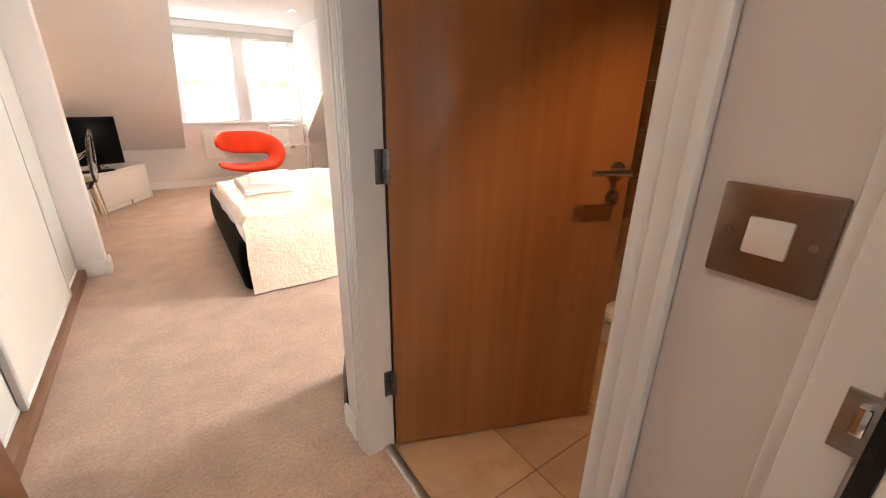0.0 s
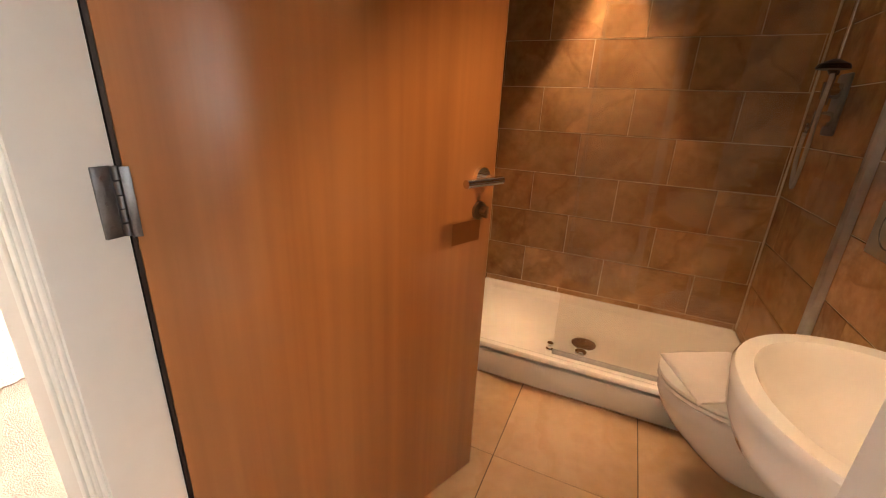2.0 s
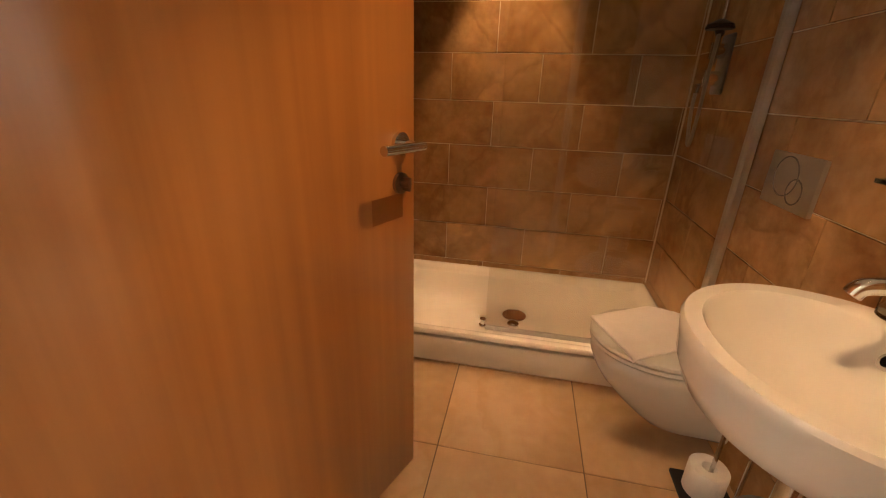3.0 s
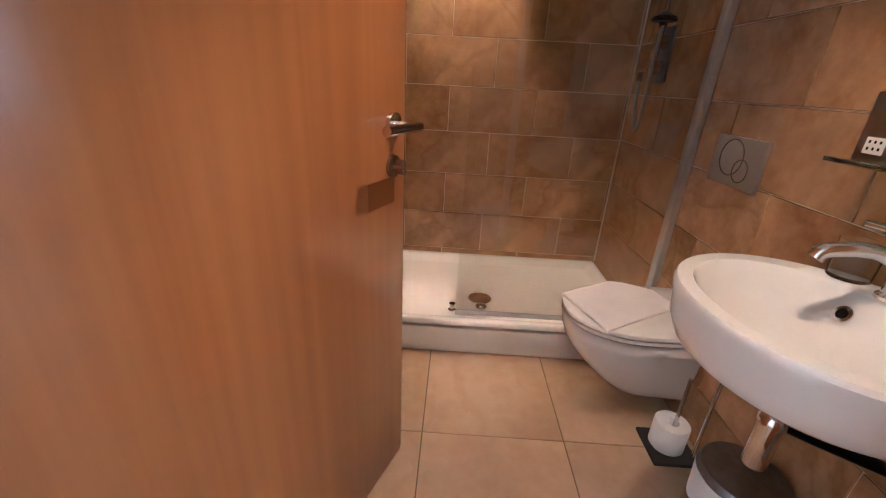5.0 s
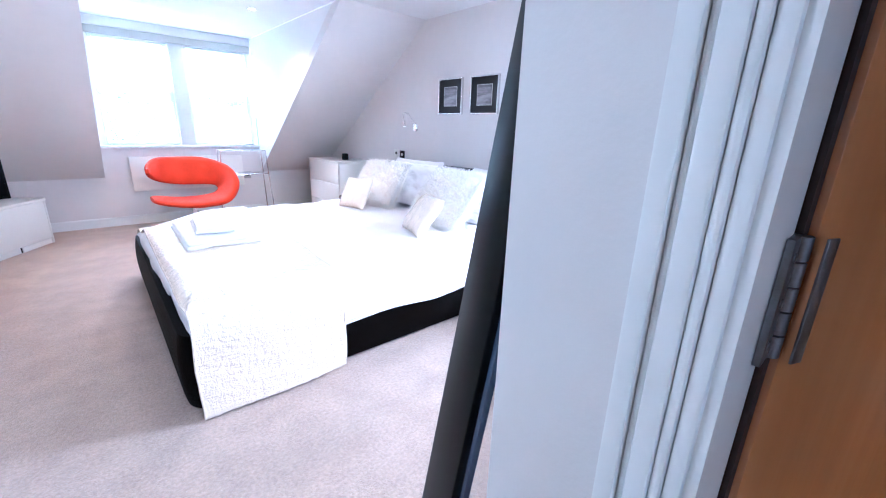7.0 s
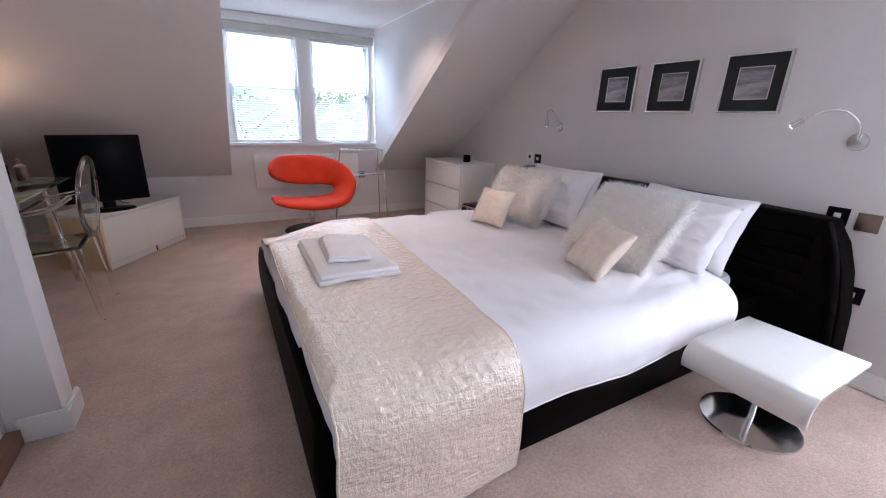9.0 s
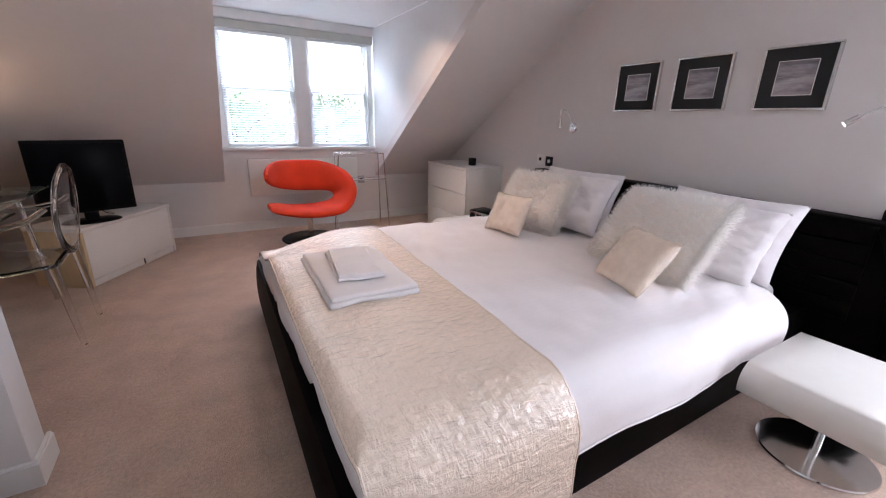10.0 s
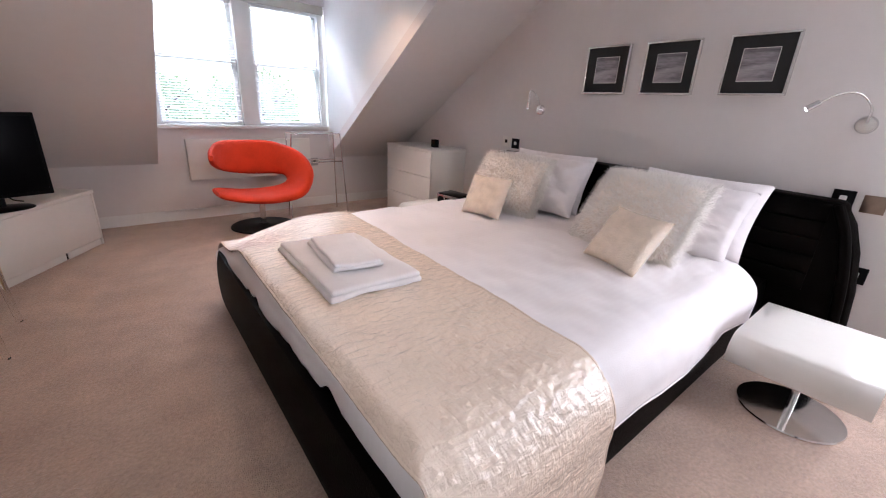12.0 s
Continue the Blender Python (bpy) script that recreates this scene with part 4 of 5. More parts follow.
def rounded_slab(x0, x1, y0, y1, z0, z1, r, bulge=0.0):
    bm = bmesh.new()
    outline = []
    for cx, cy, a0 in ((x1 - r, y1 - r, 0), (x0 + r, y1 - r, 90), (x0 + r, y0 + r, 180), (x1 - r, y0 + r, 270)):
        for k in range(9):
            a = radians(a0 + 90 * k / 8)
            outline.append((cx + r * math.cos(a), cy + r * math.sin(a)))
    mx_, my_ = (x0 + x1) / 2, (y0 + y1) / 2
    last = None
    for i in range(7):
        t = i / 6
        s = 1 + bulge * math.sin(math.pi * t) - (0.004 if i in (0, 6) else 0)
        now = [bm.verts.new((mx_ + (x - mx_) * s, my_ + (y - my_) * s, z0 + (z1 - z0) * t)) for x, y in outline]
        if last:
            bridge(bm, last, now)
        else:
            bm.faces.new(now[::-1])
        last = now
    bm.faces.new(last)
    return bm


bm = rounded_slab(BX0 - 0.01, 3.16, BY0 - 0.01, BY1, 0.012, 0.345, 0.10, 0.010)
for v in bm.verts:
    if v.co.x < 1.0:
        v.co.x -= 0.04 * max(0.0, 1 - ((v.co.y - 3.75) / 1.1) ** 2)
part("base", bm, LEATHER, bed)
part("mattress", rounded_slab(BX0 + 0.40, BX1, BY0 + 0.12, BY1 - 0.12, 0.346, 0.425, 0.09, 0.01), LINEN, bed)
for x, y in ((0.95, 3.3), (0.95, 4.8), (2.8, 3.3), (2.8, 4.8)):
    bm = bmesh.new()
    tube(bm, [(x, y, 0), (x, y, 0.02)], 0.03, 14)
    part("foot", bm, BLACK, bed)


def head_outline(y0, y1, z1, r):
    pts = [(y0 - 0.175, 0.02), (y0 - 0.17, z1 * 0.2), (y0 - 0.15, z1 * 0.45), (y0 - 0.11, z1 * 0.70), (y0 - 0.06, z1 * 0.87)]
    for k in range(9):
        a = radians(180 - 90 * k / 8)
        pts.append((y0 - 0.02 + r + r * math.cos(a), z1 - r + r * math.sin(a)))
    pts += [(y0 + (y1 - y0) * k / 6, z1 + 0.014 * math.sin(math.pi * k / 6)) for k in range(1, 6)]
    for k in range(9):
        a = radians(90 - 90 * k / 8)
        pts.append((y1 + 0.02 - r + r * math.cos(a), z1 - r + r * math.sin(a)))
    pts += [(y1 + 0.06, z1 * 0.87), (y1 + 0.11, z1 * 0.70), (y1 + 0.15, z1 * 0.45), (y1 + 0.17, z1 * 0.2), (y1 + 0.175, 0.02)]
    return pts


def slab_yz(pts, x0, x1, rim=0.02):
    bm = bmesh.new()
    cy = sum(p[0] for p in pts) / len(pts)
    cz = sum(p[1] for p in pts) / len(pts)
    last = None
    for x, s in ((x1, 1.0), (x0 + rim, 1.0), (x0 + rim * 0.3, 1 - rim * 0.35), (x0, 1 - rim * 1.2)):
        now = [bm.verts.new((x, cy + (y - cy) * s, max(0.012, cz + (z - cz) * s))) for y, z in pts]
        if last:
            bridge(bm, last, now)
        else:
            bm.faces.new(now[::-1])
        last = now
    bm.faces.new(last)
    return bm


part("headboard", slab_yz(head_outline(2.86, 5.15, 0.812, 0.045), 3.07, 3.185, 0.03), LEATHER, bed)
for k in range(5):
    za, zb = 0.34 + k * 0.092, 0.34 + (k + 1) * 0.092 - 0.002
    bm = bmesh.new()
    sheet(bm, lambda u, v: Vector((3.066 - 0.006 * math.sin(math.pi * v) ** 0.5, 2.90 + 2.21 * u, za + (zb - za) * v)), 40, 10)
    part("headboard_panel", bm, LEATHER, bed, thick=0.004)
for yy, sgn in ((2.86, 1), (5.15, -1)):
    bm = bmesh.new()
    tube(bm, smooth_curve([(3.062, yy - sgn * 0.135, 0.05), (3.056, yy - sgn * 0.10, 0.40), (3.058, yy - sgn * 0.045, 0.65), (3.066, yy + sgn * 0.02, 0.795)]), 0.024, 12)
    part("headboard_bolster", bm, LEATHER, bed)


def drape(a, b, x0, y0, y1, top, r, off, rip):
    """Cloth over the bed: a metres past the foot edge (below 0 hangs), b across, past either side it hangs."""
    hx = max(0.0, -a)
    hy = max(0.0, y0 - b, b - y1)

    def over(h, bend):
        t = min(h / bend, math.pi / 2)
        rest = max(0.0, h - bend * math.pi / 2)
        return bend * math.sin(t), bend * (1 - math.cos(t)) + rest
    ox, dz1 = over(hx, r)
    oy, dz2 = over(hy, 0.17)
    x = x0 + max(a, 0) - ox
    y = min(max(b, y0), y1) + (oy if b > y1 else -oy)
    w = noise.noise(Vector((a * 3, b * 3, rip))) * 0.012 + noise.noise(Vector((a * 9, b * 9, rip))) * 0.004
    hang = min(1.0, (hx + hy) * 4)
    z = top - max(dz1, dz2) + w * (1 - 0.6 * hang) + off
    s_ = max(0.0, min(1.0, (0.42 - a) / 0.42)) * max(0.0, min(1.0, (b - 4.5) / 0.4))
    z -= 0.085 * s_ * s_ * (3 - 2 * s_)
    if b > y1:
        y += off + w * 2 * hang
    elif b < y0:
        y -= off + w * 1.2 * hang + 0.008 * hang * math.sin(a * 7)
    if a < 0:
        x -= off + abs(w) * 1.2 * hang + 0.004 * hang * math.sin(b * 14)
    return Vector((x, y, z))


def duvet_fn(u, v):
    a = -0.165 - 0.05 * noise.noise(Vector((v * 9, 2, 0))) - 0.035 * noise.noise(Vector((v * 27, 7, 0))) + (2.24 - 0.14 * (1 - v) ** 2) * u
    low = max(0.0, min(1.0, (3.42 - (2.855 + 2.41 * v)) / 0.25)) * (1 - u) ** 12
    a -= low * (0.10 + 0.09 * math.sin(v * 95))
    b = 2.855 + 2.41 * v + 0.010 * math.sin(u * 17) * (0.5 - v) * 2
    p = drape(a, b, BX0 + 0.085, BY0 + 0.145, BY1 - 0.145, BTOP, 0.07, 0.004, 0.0)
    top = 1.0 if BY0 + 0.1 < b < BY1 - 0.1 and a > 0.1 else 0.4
    crumple = max(0.0, min(1.0, (a - 1.1) / 0.5)) * max(0.0, min(1.0, (3.9 - b) / 0.6))
    p.z += top * (0.023 * noise.noise(Vector((a * 2 + b * 5, b * 1.5 - a * 3, 9))) * (0.5 + crumple) + 0.007 * noise.noise(Vector((a * 9 + b * 4, b * 7 - a * 8, 3))) + 0.042 * crumple * (abs(noise.noise(Vector((a * 4 - b * 9, a * 3, 4)))) - 0.2))
    return p


dv = thing("duvet", "white cotton duvet spread over the bed", "duvet", at=(0, 0, 0))
bm = bmesh.new()
sheet(bm, duvet_fn, 150, 150)
part("cover", bm, COTTON, dv, thick=0.012)
for v in (0.0, 1.0):
    bm = bmesh.new()
    tube(bm, [duvet_fn(k / 60, v) for k in range(61)], 0.0085, 6)
    part("hem", bm, LINEN, dv)


def throw_fn(u, v):
    b = 2.57 + 2.72 * v
    edge = 0.55 + 0.12 * min(1.0, max(0.0, (b - 3.0) / 1.9)) ** 0.8
    foot = -0.035 - 0.035 * min(1.0, max(0.0, (4.6 - b) / 1.4))
    a = foot + (edge - foot) * u
    p = drape(a, b, BX0 + 0.08, BY0 + 0.135, BY1 - 0.135, BTOP, 0.075, 0.020, 0.0)
    p.z = max(p.z, 0.012)
    rp = (0.35 - abs(noise.noise(Vector((a * 20 + b * 3, b * 46 - a * 4, 3))))) * 0.0075 * (0.35 + 1.1 * max(0.0, noise.noise(Vector((a * 5, b * 5, 8))) + 0.35)) + noise.noise(Vector((a * 46, b * 40, 5))) * 0.0022
    p.z += rp
    if b < BY0:
        p.y -= abs(rp) + 0.006
    return p


bm = bmesh.new()
sheet(bm, throw_fn, 90, 480)
bt = thing("bed_throw", "cream rippled satin throw across the foot of the bed", "throw", at=(0, 0, 0))
part("cloth", bm, SATIN, bt, thick=0.006)
for u in (0.0, 1.0):
    bm = bmesh.new()
    tube(bm, [throw_fn(u, k / 200) for k in range(201)], 0.0055, 6)
    part("hem", bm, SATIN, bt, "stitched cream hem")


# folded towels
def folded(name, label, cx, cy, w, d, h, yaw, z, layers=3):
    t = thing(name, label, "towel", "folded towels", at=pose(cx, cy, z, 0, 0, yaw))
    for k in range(layers):
        bm = bmesh.new()
        za, zb = h * k / layers, h * (k + 1) / layers
        box(bm, -w / 2 + 0.010 * (k % 2), w / 2 - 0.007 * k, -d / 2 + 0.004 * k, d / 2 - 0.012 * k, za + 0.001, zb, min(0.014, h / layers * 0.47), seg=4)
        bmesh.ops.subdivide_edges(bm, edges=[e for e in bm.edges if e.calc_length() > 0.1], cuts=11, use_grid_fill=True)
        skew = 0.03 * noise.noise(Vector((k * 3.1, cx * 7, 2)))
        for v in bm.verts:
            r4 = (2 * v.co.x / w) ** 4 + (2 * v.co.y / d) ** 4
            v.co.z += 0.007 * noise.noise(v.co * 8 + Vector((0, 0, 0.3 * k))) + 0.003 * noise.noise(v.co * 25 + Vector((k, 0, 0))) - 0.004 * r4 * (k + 1) / layers
            v.co.x += 0.009 * noise.noise(Vector((v.co.y * 9, k, 1))) + skew * v.co.y
            v.co.y += 0.009 * noise.noise(Vector((v.co.x * 9, k, 5)))
        part("fold", bm, TOWEL, t)
    return t


folded("bath_towel", "folded white bath towel on the throw", 1.072, 4.10, 0.385, 0.62, 0.046, -2, 0.495, 2)
folded("hand_towel", "small folded white hand towel on the bath towel", 1.065, 4.10, 0.205, 0.38, 0.036, -7, 0.545, 2)


# cushions and pillows
def pillow_mesh(w, h, d, pinch=0.06, n=38, crease=0.0, seed=0):
    bm = bmesh.new()
    for s in (1, -1):
        def fn(u, v):
            a, b = 2 * u - 1, 2 * v - 1
            t = max(0.0, (1 - a ** 4) * (1 - b ** 4)) ** 0.55
            sx = 1 - pinch * (1 - b * b) * abs(a) ** 3
            sz = 1 - pinch * (1 - a * a) * abs(b) ** 3
            wr = crease * (noise.noise(Vector((a * 3, b * 3, seed + s))) + 0.6 * (0.3 - abs(noise.noise(Vector((a * 5 + b * 3, b * 5 - a * 4, seed + s + 20))))))
            return Vector((-s * (d / 2 * t + wr * t), a * w / 2 * sx, (b * sz + 1) * h / 2))
        sheet(bm, fn, n, n)
    bmesh.ops.remove_doubles(bm, verts=bm.verts, dist=0.0004)
    return bm


def pillow(name, label, mat, loc, w, h, d, lean, yaw, crease=0.012, seed=0, group=""):
    bm = pillow_mesh(w, h, d, crease=crease, seed=seed)
    ob = single(name, bm, mat, label, "cushion" if "cushion" in name else "pillow", group=group)
    ob.matrix_world = Matrix.Translation(loc) @ pose(0, 0, 0, 0, 0, yaw) @ pose(0, 0, 0, 0, lean, 0)
    return ob


def fur_on(ob, w, h, d, count, seed):
    """Loose strands on a cushion's face and rim."""
    rnd = random.Random(seed)
    verts, faces = [], []
    for k in range(count):
        a, b = rnd.uniform(-1, 1), rnd.uniform(-1, 1)
        if k % 5 < 2:
            if rnd.random() < 0.5:
                a = math.copysign(rnd.uniform(0.93, 1.0), a)
            else:
                b = math.copysign(rnd.uniform(0.93, 1.0), b)
        t = max(0.0, (1 - a ** 4) * (1 - b ** 4)) ** 0.55
        s = -1 if rnd.random() < 0.85 else 1
        p = Vector((s * d / 2 * t, a * w / 2 * 0.98, (b * 0.98 + 1) * h / 2))
        out = Vector((s * 0.35, a ** 3 * 1.3, b ** 3 * 1.3 - 0.25)) + Vector((rnd.gauss(0, 0.4), rnd.gauss(0, 0.5), rnd.gauss(0, 0.5)))
        out = out.normalized() * rnd.uniform(0.022, 0.060)
        side = out.cross(Vector((rnd.gauss(0, 1), rnd.gauss(0, 1), rnd.gauss(0, 1)))).normalized() * 0.0016
        n = len(verts)
        verts += [p - side, p + side, p + out]
        faces.append((n, n + 1, n + 2))
    me = bpy.data.meshes.new("fur")
    me.from_pydata([tuple(v) for v in verts], [], faces)
    me.materials.append(STRAND)
    f = new("fur", me)
    f.parent = ob
    tagged(f, kind="stuff")


pillow("pillow", "plump white cotton pillow against the headboard", LINEN, (2.82, 3.47, 0.465), 0.68, 0.43, 0.16, 24, -6, 0.03, 1, "bed pillows")
pillow("pillow", "plump white cotton pillow against the headboard", LINEN, (2.67, 3.49, 0.465), 0.66, 0.42, 0.16, 32, -4, 0.035, 2, "bed pillows")
pillow("pillow", "plump white cotton pillow against the headboard", LINEN, (2.80, 4.46, 0.480), 0.68, 0.43, 0.17, 24, 3, 0.03, 3, "bed pillows")
pillow("pillow", "plump white cotton pillow against the headboard", LINEN, (2.67, 4.42, 0.485), 0.66, 0.42, 0.16, 30, 4, 0.03, 4, "bed pillows")
c = pillow("fur_cushion", "cream long-haired faux fur cushion", FUR, (2.38, 3.58, 0.480), 0.58, 0.455, 0.17, 38, -6, 0.01, 5, "fur cushions")
fur_on(c, 0.58, 0.455, 0.16, 24000, 5)
c = pillow("fur_cushion", "cream long-haired faux fur cushion", FUR, (2.46, 4.52, 0.480), 0.54, 0.41, 0.17, 32, 8, 0.01, 6, "fur cushions")
fur_on(c, 0.54, 0.41, 0.16, 18000, 6)
pillow("sequin_cushion", "small champagne sequin cushion", SEQUIN, (2.12, 3.49, 0.483), 0.33, 0.30, 0.10, 38, -18, 0.006, 7, "sequin cushions")
pillow("sequin_cushion", "small champagne sequin cushion", SEQUIN, (2.21, 4.46, 0.483), 0.30, 0.28, 0.10, 28, 12, 0.006, 8, "sequin cushions")


# bedside tables
def bedside(loc, yaw, group):
    t = thing("bedside_table", "white bent-plywood bedside table on a chrome disc foot", "bedside table", group, at=pose(*loc, 0, 0, yaw))
    bm = bmesh.new()
    lathe(bm, (-0.075, -0.01, 0), [(0.185, 0.0), (0.187, 0.004), (0.184, 0.010), (0.06, 0.012), (0.02, 0.016)], 48)
    part("disc_base", bm, CHROME, t, "polished chrome disc base")
    bm = bmesh.new()
    tube(bm, [(-0.075, -0.01, 0.012), (-0.075, -0.01, 0.290)], 0.014, 16)
    part("stem", bm, CHROME, t)
    prof = smooth_curve([(-0.245, 0, 0.20), (-0.25, 0, 0.25), (-0.225, 0, 0.295), (-0.17, 0, 0.31), (0.1, 0, 0.31), (0.27, 0, 0.31)], 6)
    bm = bmesh.new()
    n = len(prof) - 1
    sheet(bm, lambda u, v: Vector((prof[round(u * n)].x, -0.225 + 0.45 * v, prof[round(u * n)].z)), n, 4)
    part("top", bm, LACQUER, t, thick=0.022)
    return t


bedside((2.51, 2.74, 0), 0, "bedside tables")
bedside((2.55, 5.37, 0), 0, "bedside tables")

# radio on the far bedside table
rd = thing("radio", "small black and silver table radio", "radio", at=pose(2.68, 5.26, 0.322, 0, 0, 8))
part("body", B(-0.09, 0.09, -0.13, 0.13, 0, 0.115, 0.012), BLACK, rd)
part("front_panel", B(-0.096, -0.0905, -0.125, 0.125, 0.01, 0.105, 0.002), SILVER, rd)
for dy in (-0.08, 0.08):
    bm = bmesh.new()
    tube(bm, [(-0.099, dy, 0.055), (-0.0965, dy, 0.055)], 0.036, 24)
    part("speaker", bm, BLACK, rd)
part("display", B(-0.099, -0.0965, -0.028, 0.028, 0.05, 0.085, 0.001), BLACK, rd)

# chest of drawers
ch = thing("chest_of_drawers", "white lacquered chest with three drawers", "chest of drawers", at=(2.755, 5.73, 0))
part("body", B(0.02, 0.45, 0.0, 0.80, 0, 0.730, 0.002), LACQUER, ch)
part("top", B(-0.004, 0.452, -0.004, 0.804, 0.731, 0.757, 0.003), LACQUER, ch)
for za, zb in ((0.03, 0.245), (0.25, 0.485), (0.49, 0.728)):
    part("drawer_front", B(0.0, 0.019, 0.004, 0.796, za, zb, 0.002), LACQUER, ch)
bm = B(2.94, 3.00, 5.92, 5.98, 0.758, 0.836, 0.006)
single("desk_clock", bm, BLACK, "small black cube clock on the chest", "clock")

# pictures
for y0, y1 in ((4.144, 4.464), (3.712, 4.036), (3.250, 3.566)):
    pc = thing("framed_picture", "black-mounted grey seascape print in a thin silver frame", "picture", "pictures over the bed", at=(HEAD - 0.002, (y0 + y1) / 2, 1.451))
    w, h = (y1 - y0) / 2, 0.157
    bm = bmesh.new()
    for a, b, c2, d in ((-w, w, h - 0.012, h), (-w, w, -h, -h + 0.012), (-w, -w + 0.012, -h + 0.012, h - 0.012), (w - 0.012, w, -h + 0.012, h - 0.012)):
        box(bm, -0.024, 0, a, b, c2, d, 0.002)
    part("frame", bm, SILVER, pc)
    part("mount", B(-0.012, -0.004, -w + 0.012, w - 0.012, -h + 0.012, h - 0.012), MAT_BLACK, pc, "black mount")
    bm = bmesh.new()
    a, b = w * 0.54, h * 0.54
    for q4 in ((-a, a, b - 0.003, b), (-a, a, -b, -b + 0.003), (-a, -a + 0.003, -b + 0.003, b - 0.003), (a - 0.003, a, -b + 0.003, b - 0.003)):
        box(bm, -0.0135, -0.0121, *q4)
    part("inner_line", bm, LACQUER, pc)
    part("print", B(-0.0130, -0.0121, -a + 0.003, a - 0.003, -b + 0.003, b - 0.003), PHOTO, pc, "grey misty seascape print")


# reading lamps
def reading_lamp(y, z, tip):
    t = thing("reading_lamp", "chrome swan-neck wall reading lamp, lit", "wall lamp", "reading lamps", at=(HEAD, y, z))
    bm = bmesh.new()
    lathe(bm, (0, 0, 0), [(0.04, 0), (0.042, 0.004), (0.036, 0.016), (0.012, 0.02)], 28, m=pose(0, 0, 0, 0, -90, 0))
    part("rose", bm, SILVER, t)
    pts = smooth_curve([(-0.02, 0, 0.01), (-0.05, -0.002, 0.075), (-0.10, tip[1] * 0.25, 0.132), (-0.14, tip[1] * 0.62, 0.132), tip])
    bm = bmesh.new()
    tube(bm, pts, 0.0045, 10)
    part("swan_neck", bm, CHROME, t)
    d = (pts[-1] - pts[-4]).normalized()
    bm = bmesh.new()
    tube(bm, [pts[-1] - d * 0.01, pts[-1] + d * 0.045], 0.014, 16)
    part("head", bm, CHROME, t)
    bm = bmesh.new()
    tube(bm, [pts[-1] + d * 0.0455, pts[-1] + d * 0.047], 0.0115, 16)
    part("led", bm, LED, t)


reading_lamp(2.905, 1.168, Vector((-0.17, 0.175, 0.085)))
reading_lamp(4.845, 1.168, Vector((-0.13, 0.03, 0.05)))


def socket(y, z, mat, rocker=True, w=0.043):
    t = thing("wall_socket", "square metal wall plate beside the headboard", "socket", "wall plates", at=(HEAD, y, z))
    part("plate", B(-0.007, 0, -w, w, -0.043, 0.043, 0.002), mat, t)
    if rocker:
        part("insert", B(-0.011, -0.006, -0.014, 0.014, -0.012, 0.016, 0.002), BLACK if mat is not BLACK else LACQUER, t)


socket(2.888, 0.815, BLACK)
socket(2.773, 0.805, BRONZE, False)
socket(2.74, 0.45, BLACK)
socket(5.08, 0.875, BLACK)
socket(5.19, 0.885, LACQUER)

# ---- window side ----
hp = thing("panel_heater", "slim white wall-mounted panel heater", "heater", at=(0.915, KNEE_Y - 0.001, 0.38))
part("panel", B(0, 1.17, -0.05, -0.01, 0, 0.38, 0.006), LACQUER, hp)
part("bracket", B(0.2, 0.97, -0.01, 0, 0.08, 0.30), GREYPLASTIC, hp)
ws = thing("wall_socket", "steel wall socket beside the heater", "socket", "wall plates", at=(2.14, KNEE_Y, 0.50))
part("plate", B(-0.043, 0.043, -0.008, 0, -0.043, 0.043, 0.002), STEEL, ws)
part("insert", B(-0.015, 0.015, -0.012, -0.007, -0.012, 0.016, 0.002), BLACK, ws)

# orange lounge chair
oc = thing("swivel_chair", "red-orange wool swivel lounge chair with a looped back", "chair", at=(1.39, 6.53, 0))
bm = bmesh.new()
lathe(bm, (0, 0, 0), [(0.285, 0), (0.288, 0.004), (0.28, 0.012), (0.06, 0.018), (0.03, 0.03)], 48)
part("disc_base", bm, BLACK, oc, "dark polished disc base")
bm = bmesh.new()
tube(bm, [(0, 0, 0.02), (0, 0, 0.27)], 0.026, 18)
part("column", bm, CHROME, oc)
bm = bmesh.new()
# a ribbon that runs round the back, down the side and under as the seat: centre, half-width, half-thickness
ribbon = [
    ((-0.385, -0.10, 0.66), (0, 0, 0.022), 0.016), ((-0.36, -0.01, 0.655), (0, 0.01, 0.075), 0.030), ((-0.26, 0.14, 0.645), (0, 0.02, 0.130), 0.038),
    ((-0.06, 0.24, 0.622), (0, 0.035, 0.152), 0.042), ((0.18, 0.20, 0.612), (0.02, 0.03, 0.15), 0.048), ((0.33, 0.08, 0.565), (0.065, -0.05, 0.115), 0.055),
    ((0.365, -0.03, 0.455), (0.075, -0.13, 0.06), 0.058), ((0.27, -0.09, 0.345), (0.04, -0.20, 0.0), 0.055), ((0.08, -0.10, 0.312), (0, -0.23, -0.005), 0.05),
    ((-0.15, -0.10, 0.322), (0, -0.23, 0), 0.045), ((-0.33, -0.10, 0.358), (0, -0.205, 0), 0.036), ((-0.385, -0.10, 0.372), (0, -0.15, 0), 0.020),
]
mid = smooth_curve([k[0] for k in ribbon], 6)
wide = smooth_curve([k[1] for k in ribbon], 6)
deep = smooth_curve([(k[2], 0, 0) for k in ribbon], 6)
last = None
for i, c in enumerate(mid):
    d = (mid[min(i + 1, len(mid) - 1)] - mid[max(i - 1, 0)]).normalized()
    across = wide[i] - d * d.dot(wide[i])
    out = d.cross(across).normalized() * deep[i].x
    now = []
    for k in range(24):
        t = 2 * math.pi * k / 24
        ct, sn = math.cos(t), math.sin(t)
        now.append(bm.verts.new(c + across * math.copysign(abs(ct) ** 0.8, ct) + out * math.copysign(abs(sn) ** 0.8, sn)))
    if last:
        bridge(bm, last, now)
    else:
        bm.faces.new(now[::-1])
    last = now
bm.faces.new(last)
